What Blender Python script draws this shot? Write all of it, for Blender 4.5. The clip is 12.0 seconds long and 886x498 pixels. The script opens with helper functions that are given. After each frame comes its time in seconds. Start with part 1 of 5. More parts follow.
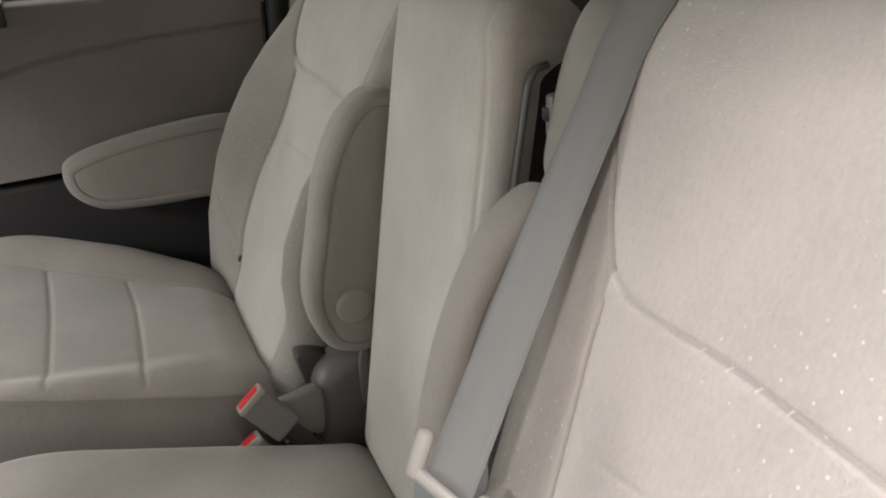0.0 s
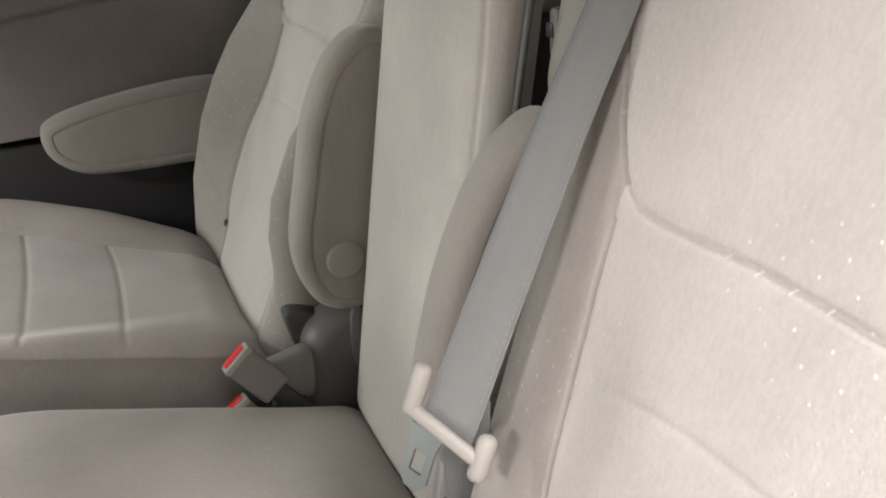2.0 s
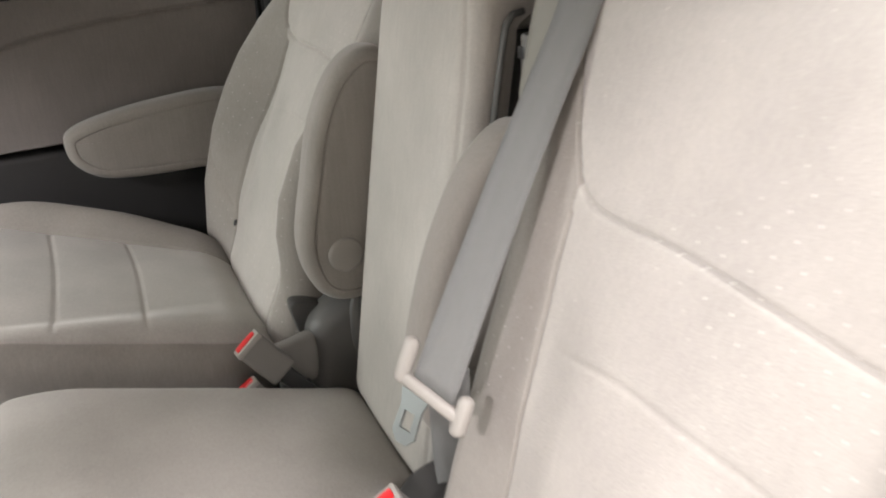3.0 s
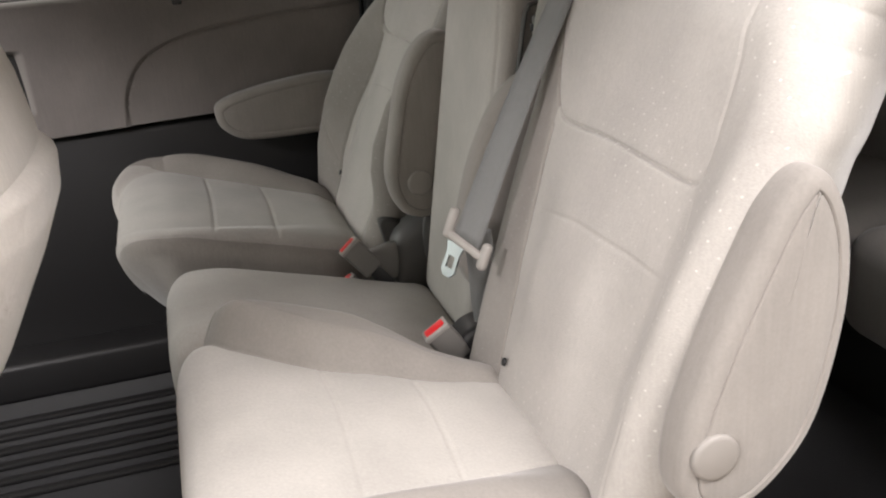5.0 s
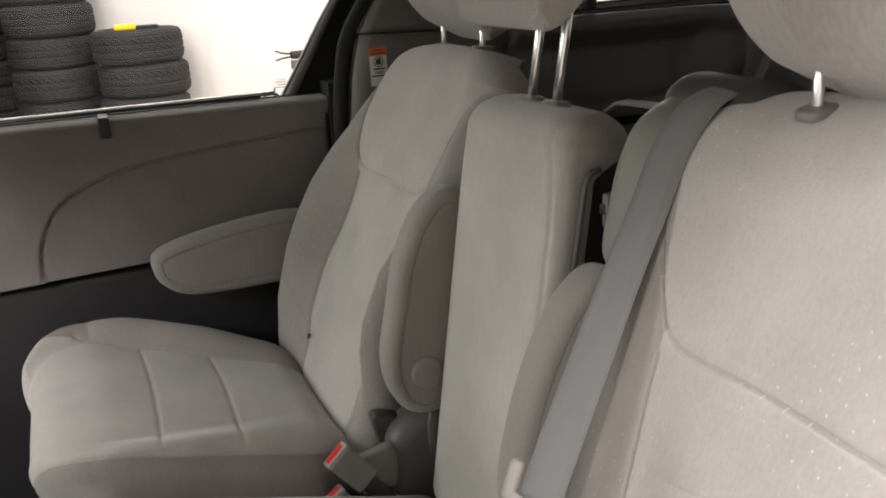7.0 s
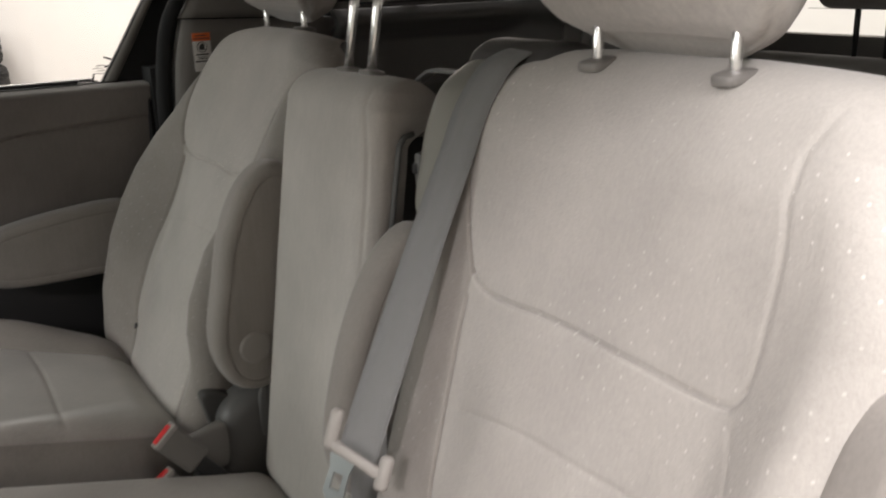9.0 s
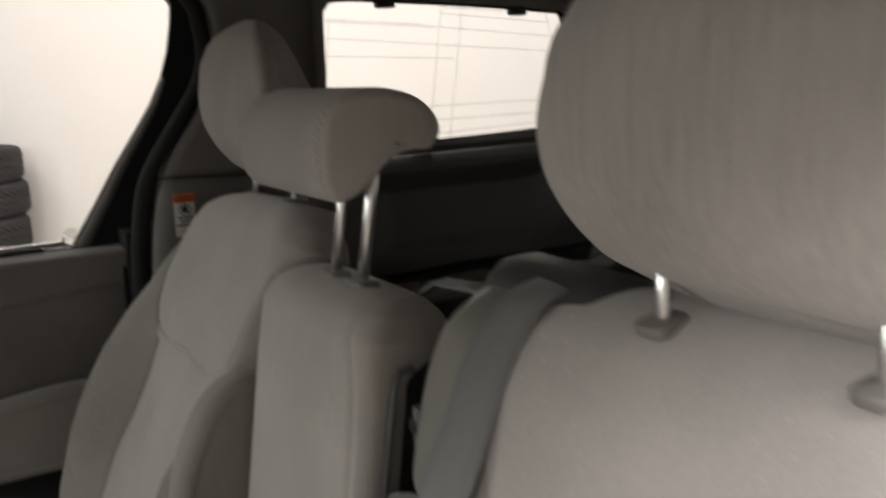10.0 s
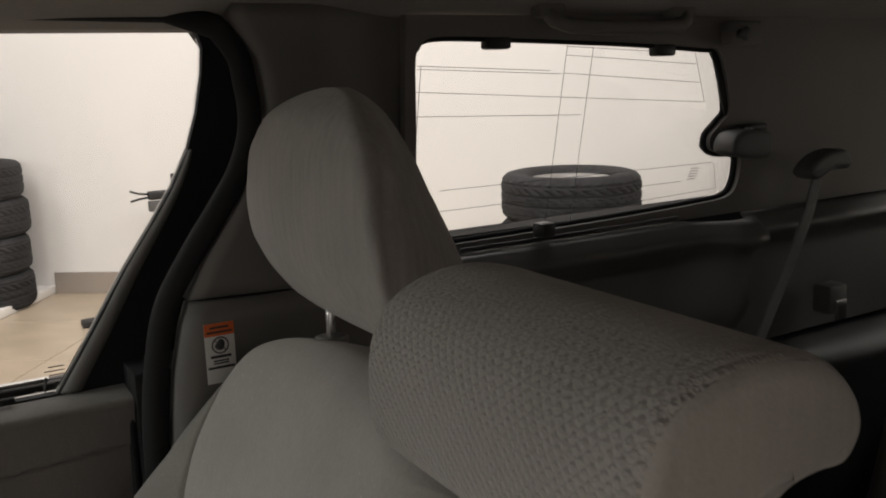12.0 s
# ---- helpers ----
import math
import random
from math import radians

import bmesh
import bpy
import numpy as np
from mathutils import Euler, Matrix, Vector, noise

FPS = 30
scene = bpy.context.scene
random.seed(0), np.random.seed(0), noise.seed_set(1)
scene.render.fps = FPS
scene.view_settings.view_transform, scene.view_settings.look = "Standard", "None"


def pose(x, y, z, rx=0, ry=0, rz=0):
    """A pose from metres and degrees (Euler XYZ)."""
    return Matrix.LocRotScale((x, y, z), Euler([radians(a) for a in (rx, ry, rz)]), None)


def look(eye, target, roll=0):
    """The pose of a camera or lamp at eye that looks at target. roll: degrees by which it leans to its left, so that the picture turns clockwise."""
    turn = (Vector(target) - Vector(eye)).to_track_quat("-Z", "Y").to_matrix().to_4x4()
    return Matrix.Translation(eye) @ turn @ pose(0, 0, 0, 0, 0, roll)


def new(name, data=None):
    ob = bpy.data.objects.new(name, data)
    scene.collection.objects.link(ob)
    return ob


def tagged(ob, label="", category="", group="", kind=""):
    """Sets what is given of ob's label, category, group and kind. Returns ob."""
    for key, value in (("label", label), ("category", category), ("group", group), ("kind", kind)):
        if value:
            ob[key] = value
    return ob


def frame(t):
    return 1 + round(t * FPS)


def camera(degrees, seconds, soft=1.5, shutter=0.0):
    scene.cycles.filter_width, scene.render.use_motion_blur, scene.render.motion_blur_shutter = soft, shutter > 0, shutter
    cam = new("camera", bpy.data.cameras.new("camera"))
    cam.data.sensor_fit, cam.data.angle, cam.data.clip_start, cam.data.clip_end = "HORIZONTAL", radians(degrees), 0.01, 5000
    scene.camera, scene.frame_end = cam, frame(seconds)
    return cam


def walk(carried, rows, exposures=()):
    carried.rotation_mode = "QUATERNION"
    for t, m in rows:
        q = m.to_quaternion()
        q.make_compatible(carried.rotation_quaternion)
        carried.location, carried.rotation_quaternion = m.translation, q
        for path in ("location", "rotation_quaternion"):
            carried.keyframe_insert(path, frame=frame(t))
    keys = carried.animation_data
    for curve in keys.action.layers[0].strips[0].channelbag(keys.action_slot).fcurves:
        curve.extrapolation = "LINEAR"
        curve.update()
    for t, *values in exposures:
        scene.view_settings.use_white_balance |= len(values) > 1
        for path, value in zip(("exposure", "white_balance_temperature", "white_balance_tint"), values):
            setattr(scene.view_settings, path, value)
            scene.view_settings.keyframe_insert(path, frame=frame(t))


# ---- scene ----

# ---------------------------------------------------------------- camera
cam = camera(52.7, 12.0, 1.9, 0.4)
PATH = [
    (0, (-0.19, -0.848, 1.094), (0.483, 0.856, 0.294), -2.7),
    (0.5, (-0.155, -0.839, 1.074), (0.526, 0.865, 0.279), -2.6),
    (1, (-0.137, -0.835, 1.062), (0.554, 0.865, 0.267), -2.6),
    (1.5, (-0.175, -0.809, 1.046), (0.513, 0.889, 0.245), -2.8),
    (2, (-0.19, -0.823, 1.02), (0.504, 0.873, 0.218), -2.7),
    (2.5, (-0.197, -0.819, 1.001), (0.498, 0.875, 0.196), -3.0),
    (3, (-0.221, -0.932, 1.054), (0.474, 0.769, 0.264), -2.8),
    (3.5, (-0.246, -1.205, 1.091), (0.412, 0.493, 0.264), -3.0),
    (3.7, (-0.258, -1.261, 1.092), (0.371, 0.418, 0.207), -3.2),
    (5.3, (-0.354, -1.393, 1.081), (0.146, 0.411, 0.375), -3.9),
    (5.5, (-0.371, -1.367, 1.087), (0.152, 0.44, 0.408), -3.3),
    (6, (-0.351, -1.207, 1.116), (0.186, 0.616, 0.494), -3.3),
    (6.5, (-0.312, -1.021, 1.162), (0.381, 0.748, 0.539), -3.3),
    (6.7, (-0.328, -0.99, 1.17), (0.388, 0.775, 0.558), -3.1),
    (8.3, (-0.366, -1.039, 1.015), (0.331, 0.715, 0.356), -4.0),
    (8.5, (-0.4, -1.071, 1.063), (0.462, 0.606, 0.396), -2.9),
    (9, (-0.335, -1.048, 1.105), (0.68, 0.568, 0.507), -1.9),
    (9.5, (-0.194, -0.953, 1.15), (0.825, 0.673, 0.588), -1.7),
    (9.7, (-0.186, -0.913, 1.1615), (0.858, 0.714, 0.655), -1.9),
    (9.8, (-0.182, -0.888, 1.1685), (0.866, 0.746, 0.696), -2.0),
    (10, (-0.17, -0.827, 1.186), (0.829, 0.862, 0.797), -2.3),
    (10.2, (-0.1665, -0.772, 1.1965), (0.790, 0.946, 0.846), -2.3),
    (10.5, (-0.161, -0.689, 1.212), (0.804, 1.027, 0.862), -2.2),
    (11, (-0.119, -0.523, 1.242), (0.859, 1.181, 0.871), -2.0),
    (11.5, (-0.086, -0.392, 1.276), (0.895, 1.308, 0.891), -1.9),
    (12, (-0.06, -0.32, 1.278), (0.93, 1.374, 0.891), -1.8),
]
EXPOSURES = [(0, 0.63), (0.5, 0.73), (1, 0.82), (1.5, 0.92), (2, 0.82), (2.5, 0.92), (3, 0.95), (3.5, 0.42), (3.7, 0.29), (5.5, 0.22), (6, 0.06), (6.5, 0.27), (8.5, 0.5), (9, 0.1), (9.5, 0.04), (10.2, -0.3), (11, -0.48), (12, -0.4)]
walk(cam, [(t, look(eye, target, roll)) for t, eye, target, roll in PATH], EXPOSURES)

# ---------------------------------------------------------------- world and lamps
GROUND = -0.26
world = bpy.data.worlds.new("workshop_air")
world.use_nodes = True
world.node_tree.nodes["Background"].inputs[0].default_value = (0.9, 0.95, 1.0, 1)
world.node_tree.nodes["Background"].inputs[1].default_value = 0.02
scene.world = world


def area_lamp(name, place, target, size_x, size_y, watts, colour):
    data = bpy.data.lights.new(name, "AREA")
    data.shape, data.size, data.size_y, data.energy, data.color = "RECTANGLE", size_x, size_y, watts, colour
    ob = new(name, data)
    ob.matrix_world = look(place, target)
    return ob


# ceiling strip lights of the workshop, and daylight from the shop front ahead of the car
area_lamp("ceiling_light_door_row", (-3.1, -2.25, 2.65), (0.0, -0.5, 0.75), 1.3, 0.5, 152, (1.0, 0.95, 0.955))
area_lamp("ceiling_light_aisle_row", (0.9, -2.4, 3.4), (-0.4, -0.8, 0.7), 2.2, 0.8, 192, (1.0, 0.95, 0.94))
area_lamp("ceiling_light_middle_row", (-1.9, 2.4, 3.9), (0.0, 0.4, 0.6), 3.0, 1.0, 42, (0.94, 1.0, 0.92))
area_lamp("shop_front_daylight", (-5.0, 0.7, 2.1), (-0.2, 0.2, 0.8), 2.6, 1.6, 122, (0.97, 1.0, 0.955))
area_lamp("ceiling_light_street_row", (-1.2, -4.4, 4.0), (-2.6, -6.0, 1.4), 4.0, 0.8, 45, (1.0, 0.97, 0.95))
area_lamp("ceiling_light_tyre_row", (0.5, 4.2, 3.6), (0.9, 5.0, 0.0), 6.0, 1.0, 190, (1.0, 0.94, 0.92))
area_lamp("ceiling_light_rear_row", (6.0, -1.0, 3.6), (6.0, -1.0, 0.0), 1.0, 5.0, 140, (1.0, 0.97, 0.92))


# ---------------------------------------------------------------- materials
def shader(name, colour, rough=0.8, metal=0.0):
    m = bpy.data.materials.new(name)
    m.use_nodes = True
    b = m.node_tree.nodes["Principled BSDF"]
    b.inputs["Base Color"].default_value = (*colour, 1)
    b.inputs["Roughness"].default_value = rough
    b.inputs["Metallic"].default_value = metal
    return m, m.node_tree, b


def add(nt, kind, **values):
    n = nt.nodes.new(kind)
    for k, v in values.items():
        if k == "operation":
            n.operation = v
        elif k == "blend":
            n.data_type, n.blend_type = "RGBA", v
        else:
            n.inputs[k].default_value = v
    return n


def two_tone(nt, b, base, coords, scale, amount, detail=5.0):
    """Colour varied by noise between darker and lighter shades of base."""
    n = add(nt, "ShaderNodeTexNoise", Scale=scale, Detail=detail)
    nt.links.new(coords, n.inputs["Vector"])
    r = nt.nodes.new("ShaderNodeValToRGB")
    r.color_ramp.elements[0].position, r.color_ramp.elements[1].position = 0.3, 0.72
    r.color_ramp.elements[0].color = (*[c * (1 - amount) for c in base], 1)
    r.color_ramp.elements[1].color = (*[min(1, c * (1 + amount)) for c in base], 1)
    nt.links.new(n.outputs["Fac"], r.inputs["Fac"])
    nt.links.new(r.outputs["Color"], b.inputs["Base Color"])
    return r


def bump(nt, b, height, strength, distance):
    n = add(nt, "ShaderNodeBump", Strength=strength, Distance=distance)
    nt.links.new(height, n.inputs["Height"])
    nt.links.new(n.outputs["Normal"], b.inputs["Normal"])
    return n


def fabric(name, colour, weave=420.0, dots=False, rib=False, streak=0.13, fine=260.0, second=None):
    """Short-pile woven upholstery: soft sheen, worn streaks, fine weave, and on the bolsters small light lozenges."""
    m, nt, b = shader(name, colour, 0.92)
    b.inputs["Sheen Weight"].default_value = 0.25
    b.inputs["Sheen Roughness"].default_value = 0.5
    b.inputs["Specular IOR Level"].default_value = 0.2
    co = nt.nodes.new("ShaderNodeTexCoord").outputs["Object"]
    ramp = two_tone(nt, b, colour, co, 9.0, 0.09, 6)
    # brushed streaks that run along the pile
    st = add(nt, "ShaderNodeMapping")
    st.inputs["Scale"].default_value = (fine, fine, 14)
    nt.links.new(co, st.inputs["Vector"])
    ns = add(nt, "ShaderNodeTexNoise", Scale=1.0, Detail=3.0)
    nt.links.new(st.outputs["Vector"], ns.inputs["Vector"])
    mix = add(nt, "ShaderNodeMix", blend="OVERLAY")
    mix.inputs["Factor"].default_value = streak
    nt.links.new(ramp.outputs["Color"], mix.inputs["A"])
    nt.links.new(ns.outputs["Color"], mix.inputs["B"])
    bw = nt.nodes.new("ShaderNodeRGBToBW")
    nt.links.new(ns.outputs["Color"], bw.inputs["Color"])
    nt.links.new(bw.outputs["Val"], mix.inputs["B"])
    # mottled pile, a few millimetres across
    nf = add(nt, "ShaderNodeTexNoise", Scale=330.0, Detail=3.0)
    nt.links.new(co, nf.inputs["Vector"])
    mottle = add(nt, "ShaderNodeMix", blend="OVERLAY")
    mottle.inputs["Factor"].default_value = 0.09
    nt.links.new(mix.outputs["Result"], mottle.inputs["A"])
    nt.links.new(nf.outputs["Fac"], mottle.inputs["B"])
    out = mottle.outputs["Result"]
    vor = add(nt, "ShaderNodeTexVoronoi", Scale=weave)
    nt.links.new(co, vor.inputs["Vector"])
    height = vor.outputs["Distance"]
    if dots or rib:
        mp = add(nt, "ShaderNodeMapping")
        mp.inputs["Rotation"].default_value = (radians(45), 0, 0)
        s = 54.0 if dots else 215.0
        mp.inputs["Scale"].default_value = (0, s, s)
        nt.links.new(co, mp.inputs["Vector"])
        fr = add(nt, "ShaderNodeVectorMath", operation="FRACTION")
        nt.links.new(mp.outputs["Vector"], fr.inputs[0])
        sub = add(nt, "ShaderNodeVectorMath", operation="SUBTRACT")
        sub.inputs[1].default_value = (0, 0.5, 0.5)
        nt.links.new(fr.outputs["Vector"], sub.inputs[0])
        ln = add(nt, "ShaderNodeVectorMath", operation="LENGTH")
        nt.links.new(sub.outputs["Vector"], ln.inputs[0])
        mr = nt.nodes.new("ShaderNodeMapRange")
        mr.inputs["From Min"].default_value, mr.inputs["From Max"].default_value = (0.035, 0.08) if dots else (0.2, 0.5)
        mr.inputs["To Min"].default_value, mr.inputs["To Max"].default_value = 1.0, 0.0
        nt.links.new(ln.outputs["Value"], mr.inputs["Value"])
        if dots:
            lite = add(nt, "ShaderNodeMix", blend="MIX")
            # the lozenges show where the pile is not rubbed flat
            wn = add(nt, "ShaderNodeTexNoise", Scale=7.0, Detail=2.0)
            nt.links.new(co, wn.inputs["Vector"])
            wr = nt.nodes.new("ShaderNodeMapRange")
            wr.inputs["From Min"].default_value, wr.inputs["From Max"].default_value = 0.52, 0.64
            wr.inputs["To Min"].default_value, wr.inputs["To Max"].default_value = 0.0, 0.42
            # and most of all on the side bolsters
            sp = nt.nodes.new("ShaderNodeSeparateXYZ")
            nt.links.new(co, sp.inputs["Vector"])
            ab = add(nt, "ShaderNodeMath", operation="ABSOLUTE")
            nt.links.new(sp.outputs["Y"], ab.inputs[0])
            br = nt.nodes.new("ShaderNodeMapRange")
            br.inputs["From Min"].default_value, br.inputs["From Max"].default_value = 0.12, 0.21
            br.inputs["To Min"].default_value, br.inputs["To Max"].default_value = 0.0, 0.10
            nt.links.new(ab.outputs["Value"], br.inputs["Value"])
            sm = add(nt, "ShaderNodeMath", operation="ADD")
            nt.links.new(wn.outputs["Fac"], sm.inputs[0])
            nt.links.new(br.outputs["Result"], sm.inputs[1])
            nt.links.new(sm.outputs["Value"], wr.inputs["Value"])
            mu = add(nt, "ShaderNodeMath", operation="MULTIPLY")
            nt.links.new(mr.outputs["Result"], mu.inputs[0])
            nt.links.new(wr.outputs["Result"], mu.inputs[1])
            nt.links.new(mu.outputs["Value"], lite.inputs["Factor"])
            nt.links.new(out, lite.inputs["A"])
            lite.inputs["B"].default_value = (0.8, 0.78, 0.74, 1)
            out = lite.outputs["Result"]
        ad = add(nt, "ShaderNodeMath", operation="ADD")
        nt.links.new(height, ad.inputs[0])
        nt.links.new(mr.outputs["Result"], ad.inputs[1])
        height = ad.outputs["Value"]
    if second:
        # a second cloth is sewn on outside the middle panel; its tint also holds shading
        cloth = nt.nodes.new("ShaderNodeAttribute")
        cloth.attribute_name = "cloth"
        tint = add(nt, "ShaderNodeMix", blend="MULTIPLY")
        nt.links.new(cloth.outputs["Fac"], tint.inputs["Factor"])
        nt.links.new(out, tint.inputs["A"])
        tint.inputs["B"].default_value = (*[q / c for q, c in zip(second, colour)], 1)
        out = tint.outputs["Result"]
    nt.links.new(out, b.inputs["Base Color"])
    bump(nt, b, height, 0.65 if rib else 0.28 if dots else 0.16, 0.0015 if rib else 0.0008)
    return m


def plastic(name, colour, rough=0.55, grain=900.0, vary=0.06):
    m, nt, b = shader(name, colour, rough)
    co = nt.nodes.new("ShaderNodeTexCoord").outputs["Object"]
    two_tone(nt, b, colour, co, 6.0, vary)
    n = add(nt, "ShaderNodeTexVoronoi", Scale=grain)
    nt.links.new(co, n.inputs["Vector"])
    bump(nt, b, n.outputs["Distance"], 0.2, 0.0006)
    return m


def plain(name, colour, rough=0.5, metal=0.0):
    return shader(name, colour, rough, metal)[0]


FABRIC = fabric("upholstery_fabric", (0.40, 0.378, 0.352))
# darker bolster cloth; part of its darkness is side shading put into the colour
FABRIC_SIDE = fabric("upholstery_fabric_bolster", (0.25, 0.23, 0.212))
FABRIC_MID = fabric("upholstery_fabric_centre", (0.335, 0.315, 0.293))
FABRIC_HEAD = fabric("upholstery_fabric_headrest", (0.39, 0.365, 0.34), streak=0.26, fine=150.0)
FABRIC_DOTS = fabric("upholstery_fabric_dotted", (0.395, 0.372, 0.347), dots=True, second=(0.268, 0.247, 0.228))
FABRIC_CUSHION = fabric("upholstery_fabric_cushion", (0.40, 0.378, 0.352), second=(0.25, 0.23, 0.212))
FABRIC_FRONT = fabric("front_seat_fabric", (0.46, 0.428, 0.392), weave=300.0, streak=0.2)
FABRIC_COVER = fabric("front_seat_fabric_glazed", (0.43, 0.4, 0.37), dots=True)
FABRIC_COVER.node_tree.nodes["Principled BSDF"].inputs["Coat Weight"].default_value = 0.3
FABRIC_COVER.node_tree.nodes["Principled BSDF"].inputs["Coat Roughness"].default_value = 0.3
def creases(m):
    """Soft creases over the weave."""
    nt = m.node_tree
    b = nt.nodes["Principled BSDF"]
    old = b.inputs["Normal"].links[0].from_node
    co = nt.nodes.new("ShaderNodeTexCoord").outputs["Object"]
    n = add(nt, "ShaderNodeTexNoise", Scale=16.0, Detail=4.0, Distortion=1.2)
    nt.links.new(co, n.inputs["Vector"])
    w = add(nt, "ShaderNodeBump", Strength=0.55, Distance=0.012)
    nt.links.new(n.outputs["Fac"], w.inputs["Height"])
    nt.links.new(w.outputs["Normal"], old.inputs["Normal"])


creases(FABRIC_COVER)
FABRIC_RIB = fabric("upholstery_fabric_waffle", (0.39, 0.365, 0.34), rib=True)
# third-row upholstery, coloured darker to stand in for the shade at the back
FABRIC_SHADED = fabric("upholstery_fabric_third_row_shaded", (0.19, 0.178, 0.168))
DOOR_CLOTH = fabric("door_panel_cloth", (0.2, 0.181, 0.17), weave=600)
GREY_PLASTIC = plastic("grey_trim_plastic", (0.17, 0.16, 0.15))
SIDE_PLASTIC = plastic("dark_side_trim_plastic", (0.105, 0.102, 0.1), 0.45)
SEAT_PLASTIC = plastic("seat_base_plastic", (0.10, 0.098, 0.096), 0.5)
BEIGE_PLASTIC = plastic("beige_plastic", (0.21, 0.205, 0.185), 0.32)
DARK_PLASTIC = plastic("charcoal_plastic", (0.017, 0.0165, 0.017), 0.5)
BLACK_RUBBER = plastic("black_rubber_seal", (0.010, 0.010, 0.011), 0.85)
CARPET = fabric("black_carpet", (0.022, 0.022, 0.025), weave=300)
HEADLINER = fabric("headliner_cloth", (0.30, 0.275, 0.25), weave=700)
WEBBING_COLOUR = (0.19, 0.191, 0.19)
ARM_CAP_PLASTIC = plastic("armrest_cap_plastic", (0.25, 0.231, 0.214), 0.6)
TAUPE_PLASTIC = plastic("taupe_plastic", (0.31, 0.29, 0.27), 0.45)
CAP_PLASTIC = plastic("dark_cap_plastic", (0.06, 0.058, 0.057), 0.42)
GUIDE_PLASTIC = plastic("post_guide_plastic", (0.19, 0.18, 0.17), 0.4)
CHROME = plain("chrome", (0.9, 0.9, 0.9), 0.27, 1.0)
STEEL = plain("brushed_steel", (0.55, 0.55, 0.55), 0.3, 1.0)
TONGUE_STEEL = plain("worn_tongue_steel", (0.30, 0.32, 0.32), 0.42, 1.0)
RED = plain("red_button_plastic", (0.62, 0.02, 0.025), 0.35)
BLACK = plain("black_plastic", (0.015, 0.015, 0.016), 0.4)
WHITE_PAPER = plain("label_white", (0.75, 0.74, 0.72), 0.5)
ORANGE_PAPER = plain("label_orange", (0.72, 0.14, 0.03), 0.5)
YELLOW = plain("yellow_plastic", (0.8, 0.6, 0.02), 0.4)
PRINT = plain("dark_print", (0.04, 0.04, 0.04), 0.6)


def webbing():
    """Woven belt: fine ribs along it and a row of light stitches near each edge."""
    m, nt, b = shader("belt_webbing", WEBBING_COLOUR, 0.6)
    co = nt.nodes.new("ShaderNodeTexCoord").outputs["UV"]
    w = nt.nodes.new("ShaderNodeTexWave")
    w.inputs["Scale"].default_value = 9.0
    nt.links.new(co, w.inputs["Vector"])
    bump(nt, b, w.outputs["Fac"], 0.6, 0.001)
    r = nt.nodes.new("ShaderNodeValToRGB")
    r.color_ramp.elements[0].color = (*[c * 0.72 for c in WEBBING_COLOUR], 1)
    r.color_ramp.elements[1].color = (*[c * 1.22 for c in WEBBING_COLOUR], 1)
    nt.links.new(w.outputs["Fac"], r.inputs["Fac"])
    sp = nt.nodes.new("ShaderNodeSeparateXYZ")
    nt.links.new(co, sp.inputs["Vector"])
    half = add(nt, "ShaderNodeMath", operation="SUBTRACT")
    nt.links.new(sp.outputs["X"], half.inputs[0])
    half.inputs[1].default_value = 0.5
    far = add(nt, "ShaderNodeMath", operation="ABSOLUTE")
    nt.links.new(half.outputs["Value"], far.inputs[0])
    row = add(nt, "ShaderNodeMath", operation="COMPARE")
    nt.links.new(far.outputs["Value"], row.inputs[0])
    row.inputs[1].default_value, row.inputs[2].default_value = 0.415, 0.008
    step = add(nt, "ShaderNodeMath", operation="MULTIPLY")
    nt.links.new(sp.outputs["Y"], step.inputs[0])
    step.inputs[1].default_value = 16.0
    fr = add(nt, "ShaderNodeMath", operation="FRACT")
    nt.links.new(step.outputs["Value"], fr.inputs[0])
    dash = add(nt, "ShaderNodeMath", operation="LESS_THAN")
    nt.links.new(fr.outputs["Value"], dash.inputs[0])
    dash.inputs[1].default_value = 0.5
    both = add(nt, "ShaderNodeMath", operation="MULTIPLY")
    nt.links.new(row.outputs["Value"], both.inputs[0])
    nt.links.new(dash.outputs["Value"], both.inputs[1])
    mx = add(nt, "ShaderNodeMix", blend="MIX")
    nt.links.new(both.outputs["Value"], mx.inputs["Factor"])
    nt.links.new(r.outputs["Color"], mx.inputs["A"])
    mx.inputs["B"].default_value = (0.24, 0.24, 0.25, 1)
    nt.links.new(mx.outputs["Result"], b.inputs["Base Color"])
    b.inputs["Sheen Weight"].default_value = 0.2
    return m


WEBBING = webbing()


def glass_material():
    m = bpy.data.materials.new("window_glass")
    m.use_nodes = True
    nt = m.node_tree
    nt.nodes.remove(nt.nodes["Principled BSDF"])
    tr = nt.nodes.new("ShaderNodeBsdfTransparent")
    tr.inputs["Color"].default_value = (0.95, 0.94, 0.935, 1)
    gl = nt.nodes.new("ShaderNodeBsdfGlossy")
    gl.inputs["Roughness"].default_value = 0.02
    fr = nt.nodes.new("ShaderNodeFresnel")
    fr.inputs["IOR"].default_value = 1.3
    mx = nt.nodes.new("ShaderNodeMixShader")
    nt.links.new(fr.outputs["Fac"], mx.inputs["Fac"])
    nt.links.new(tr.outputs[0], mx.inputs[1])
    nt.links.new(gl.outputs[0], mx.inputs[2])
    nt.links.new(mx.outputs[0], nt.nodes["Material Output"].inputs["Surface"])
    return m


GLASS = glass_material()


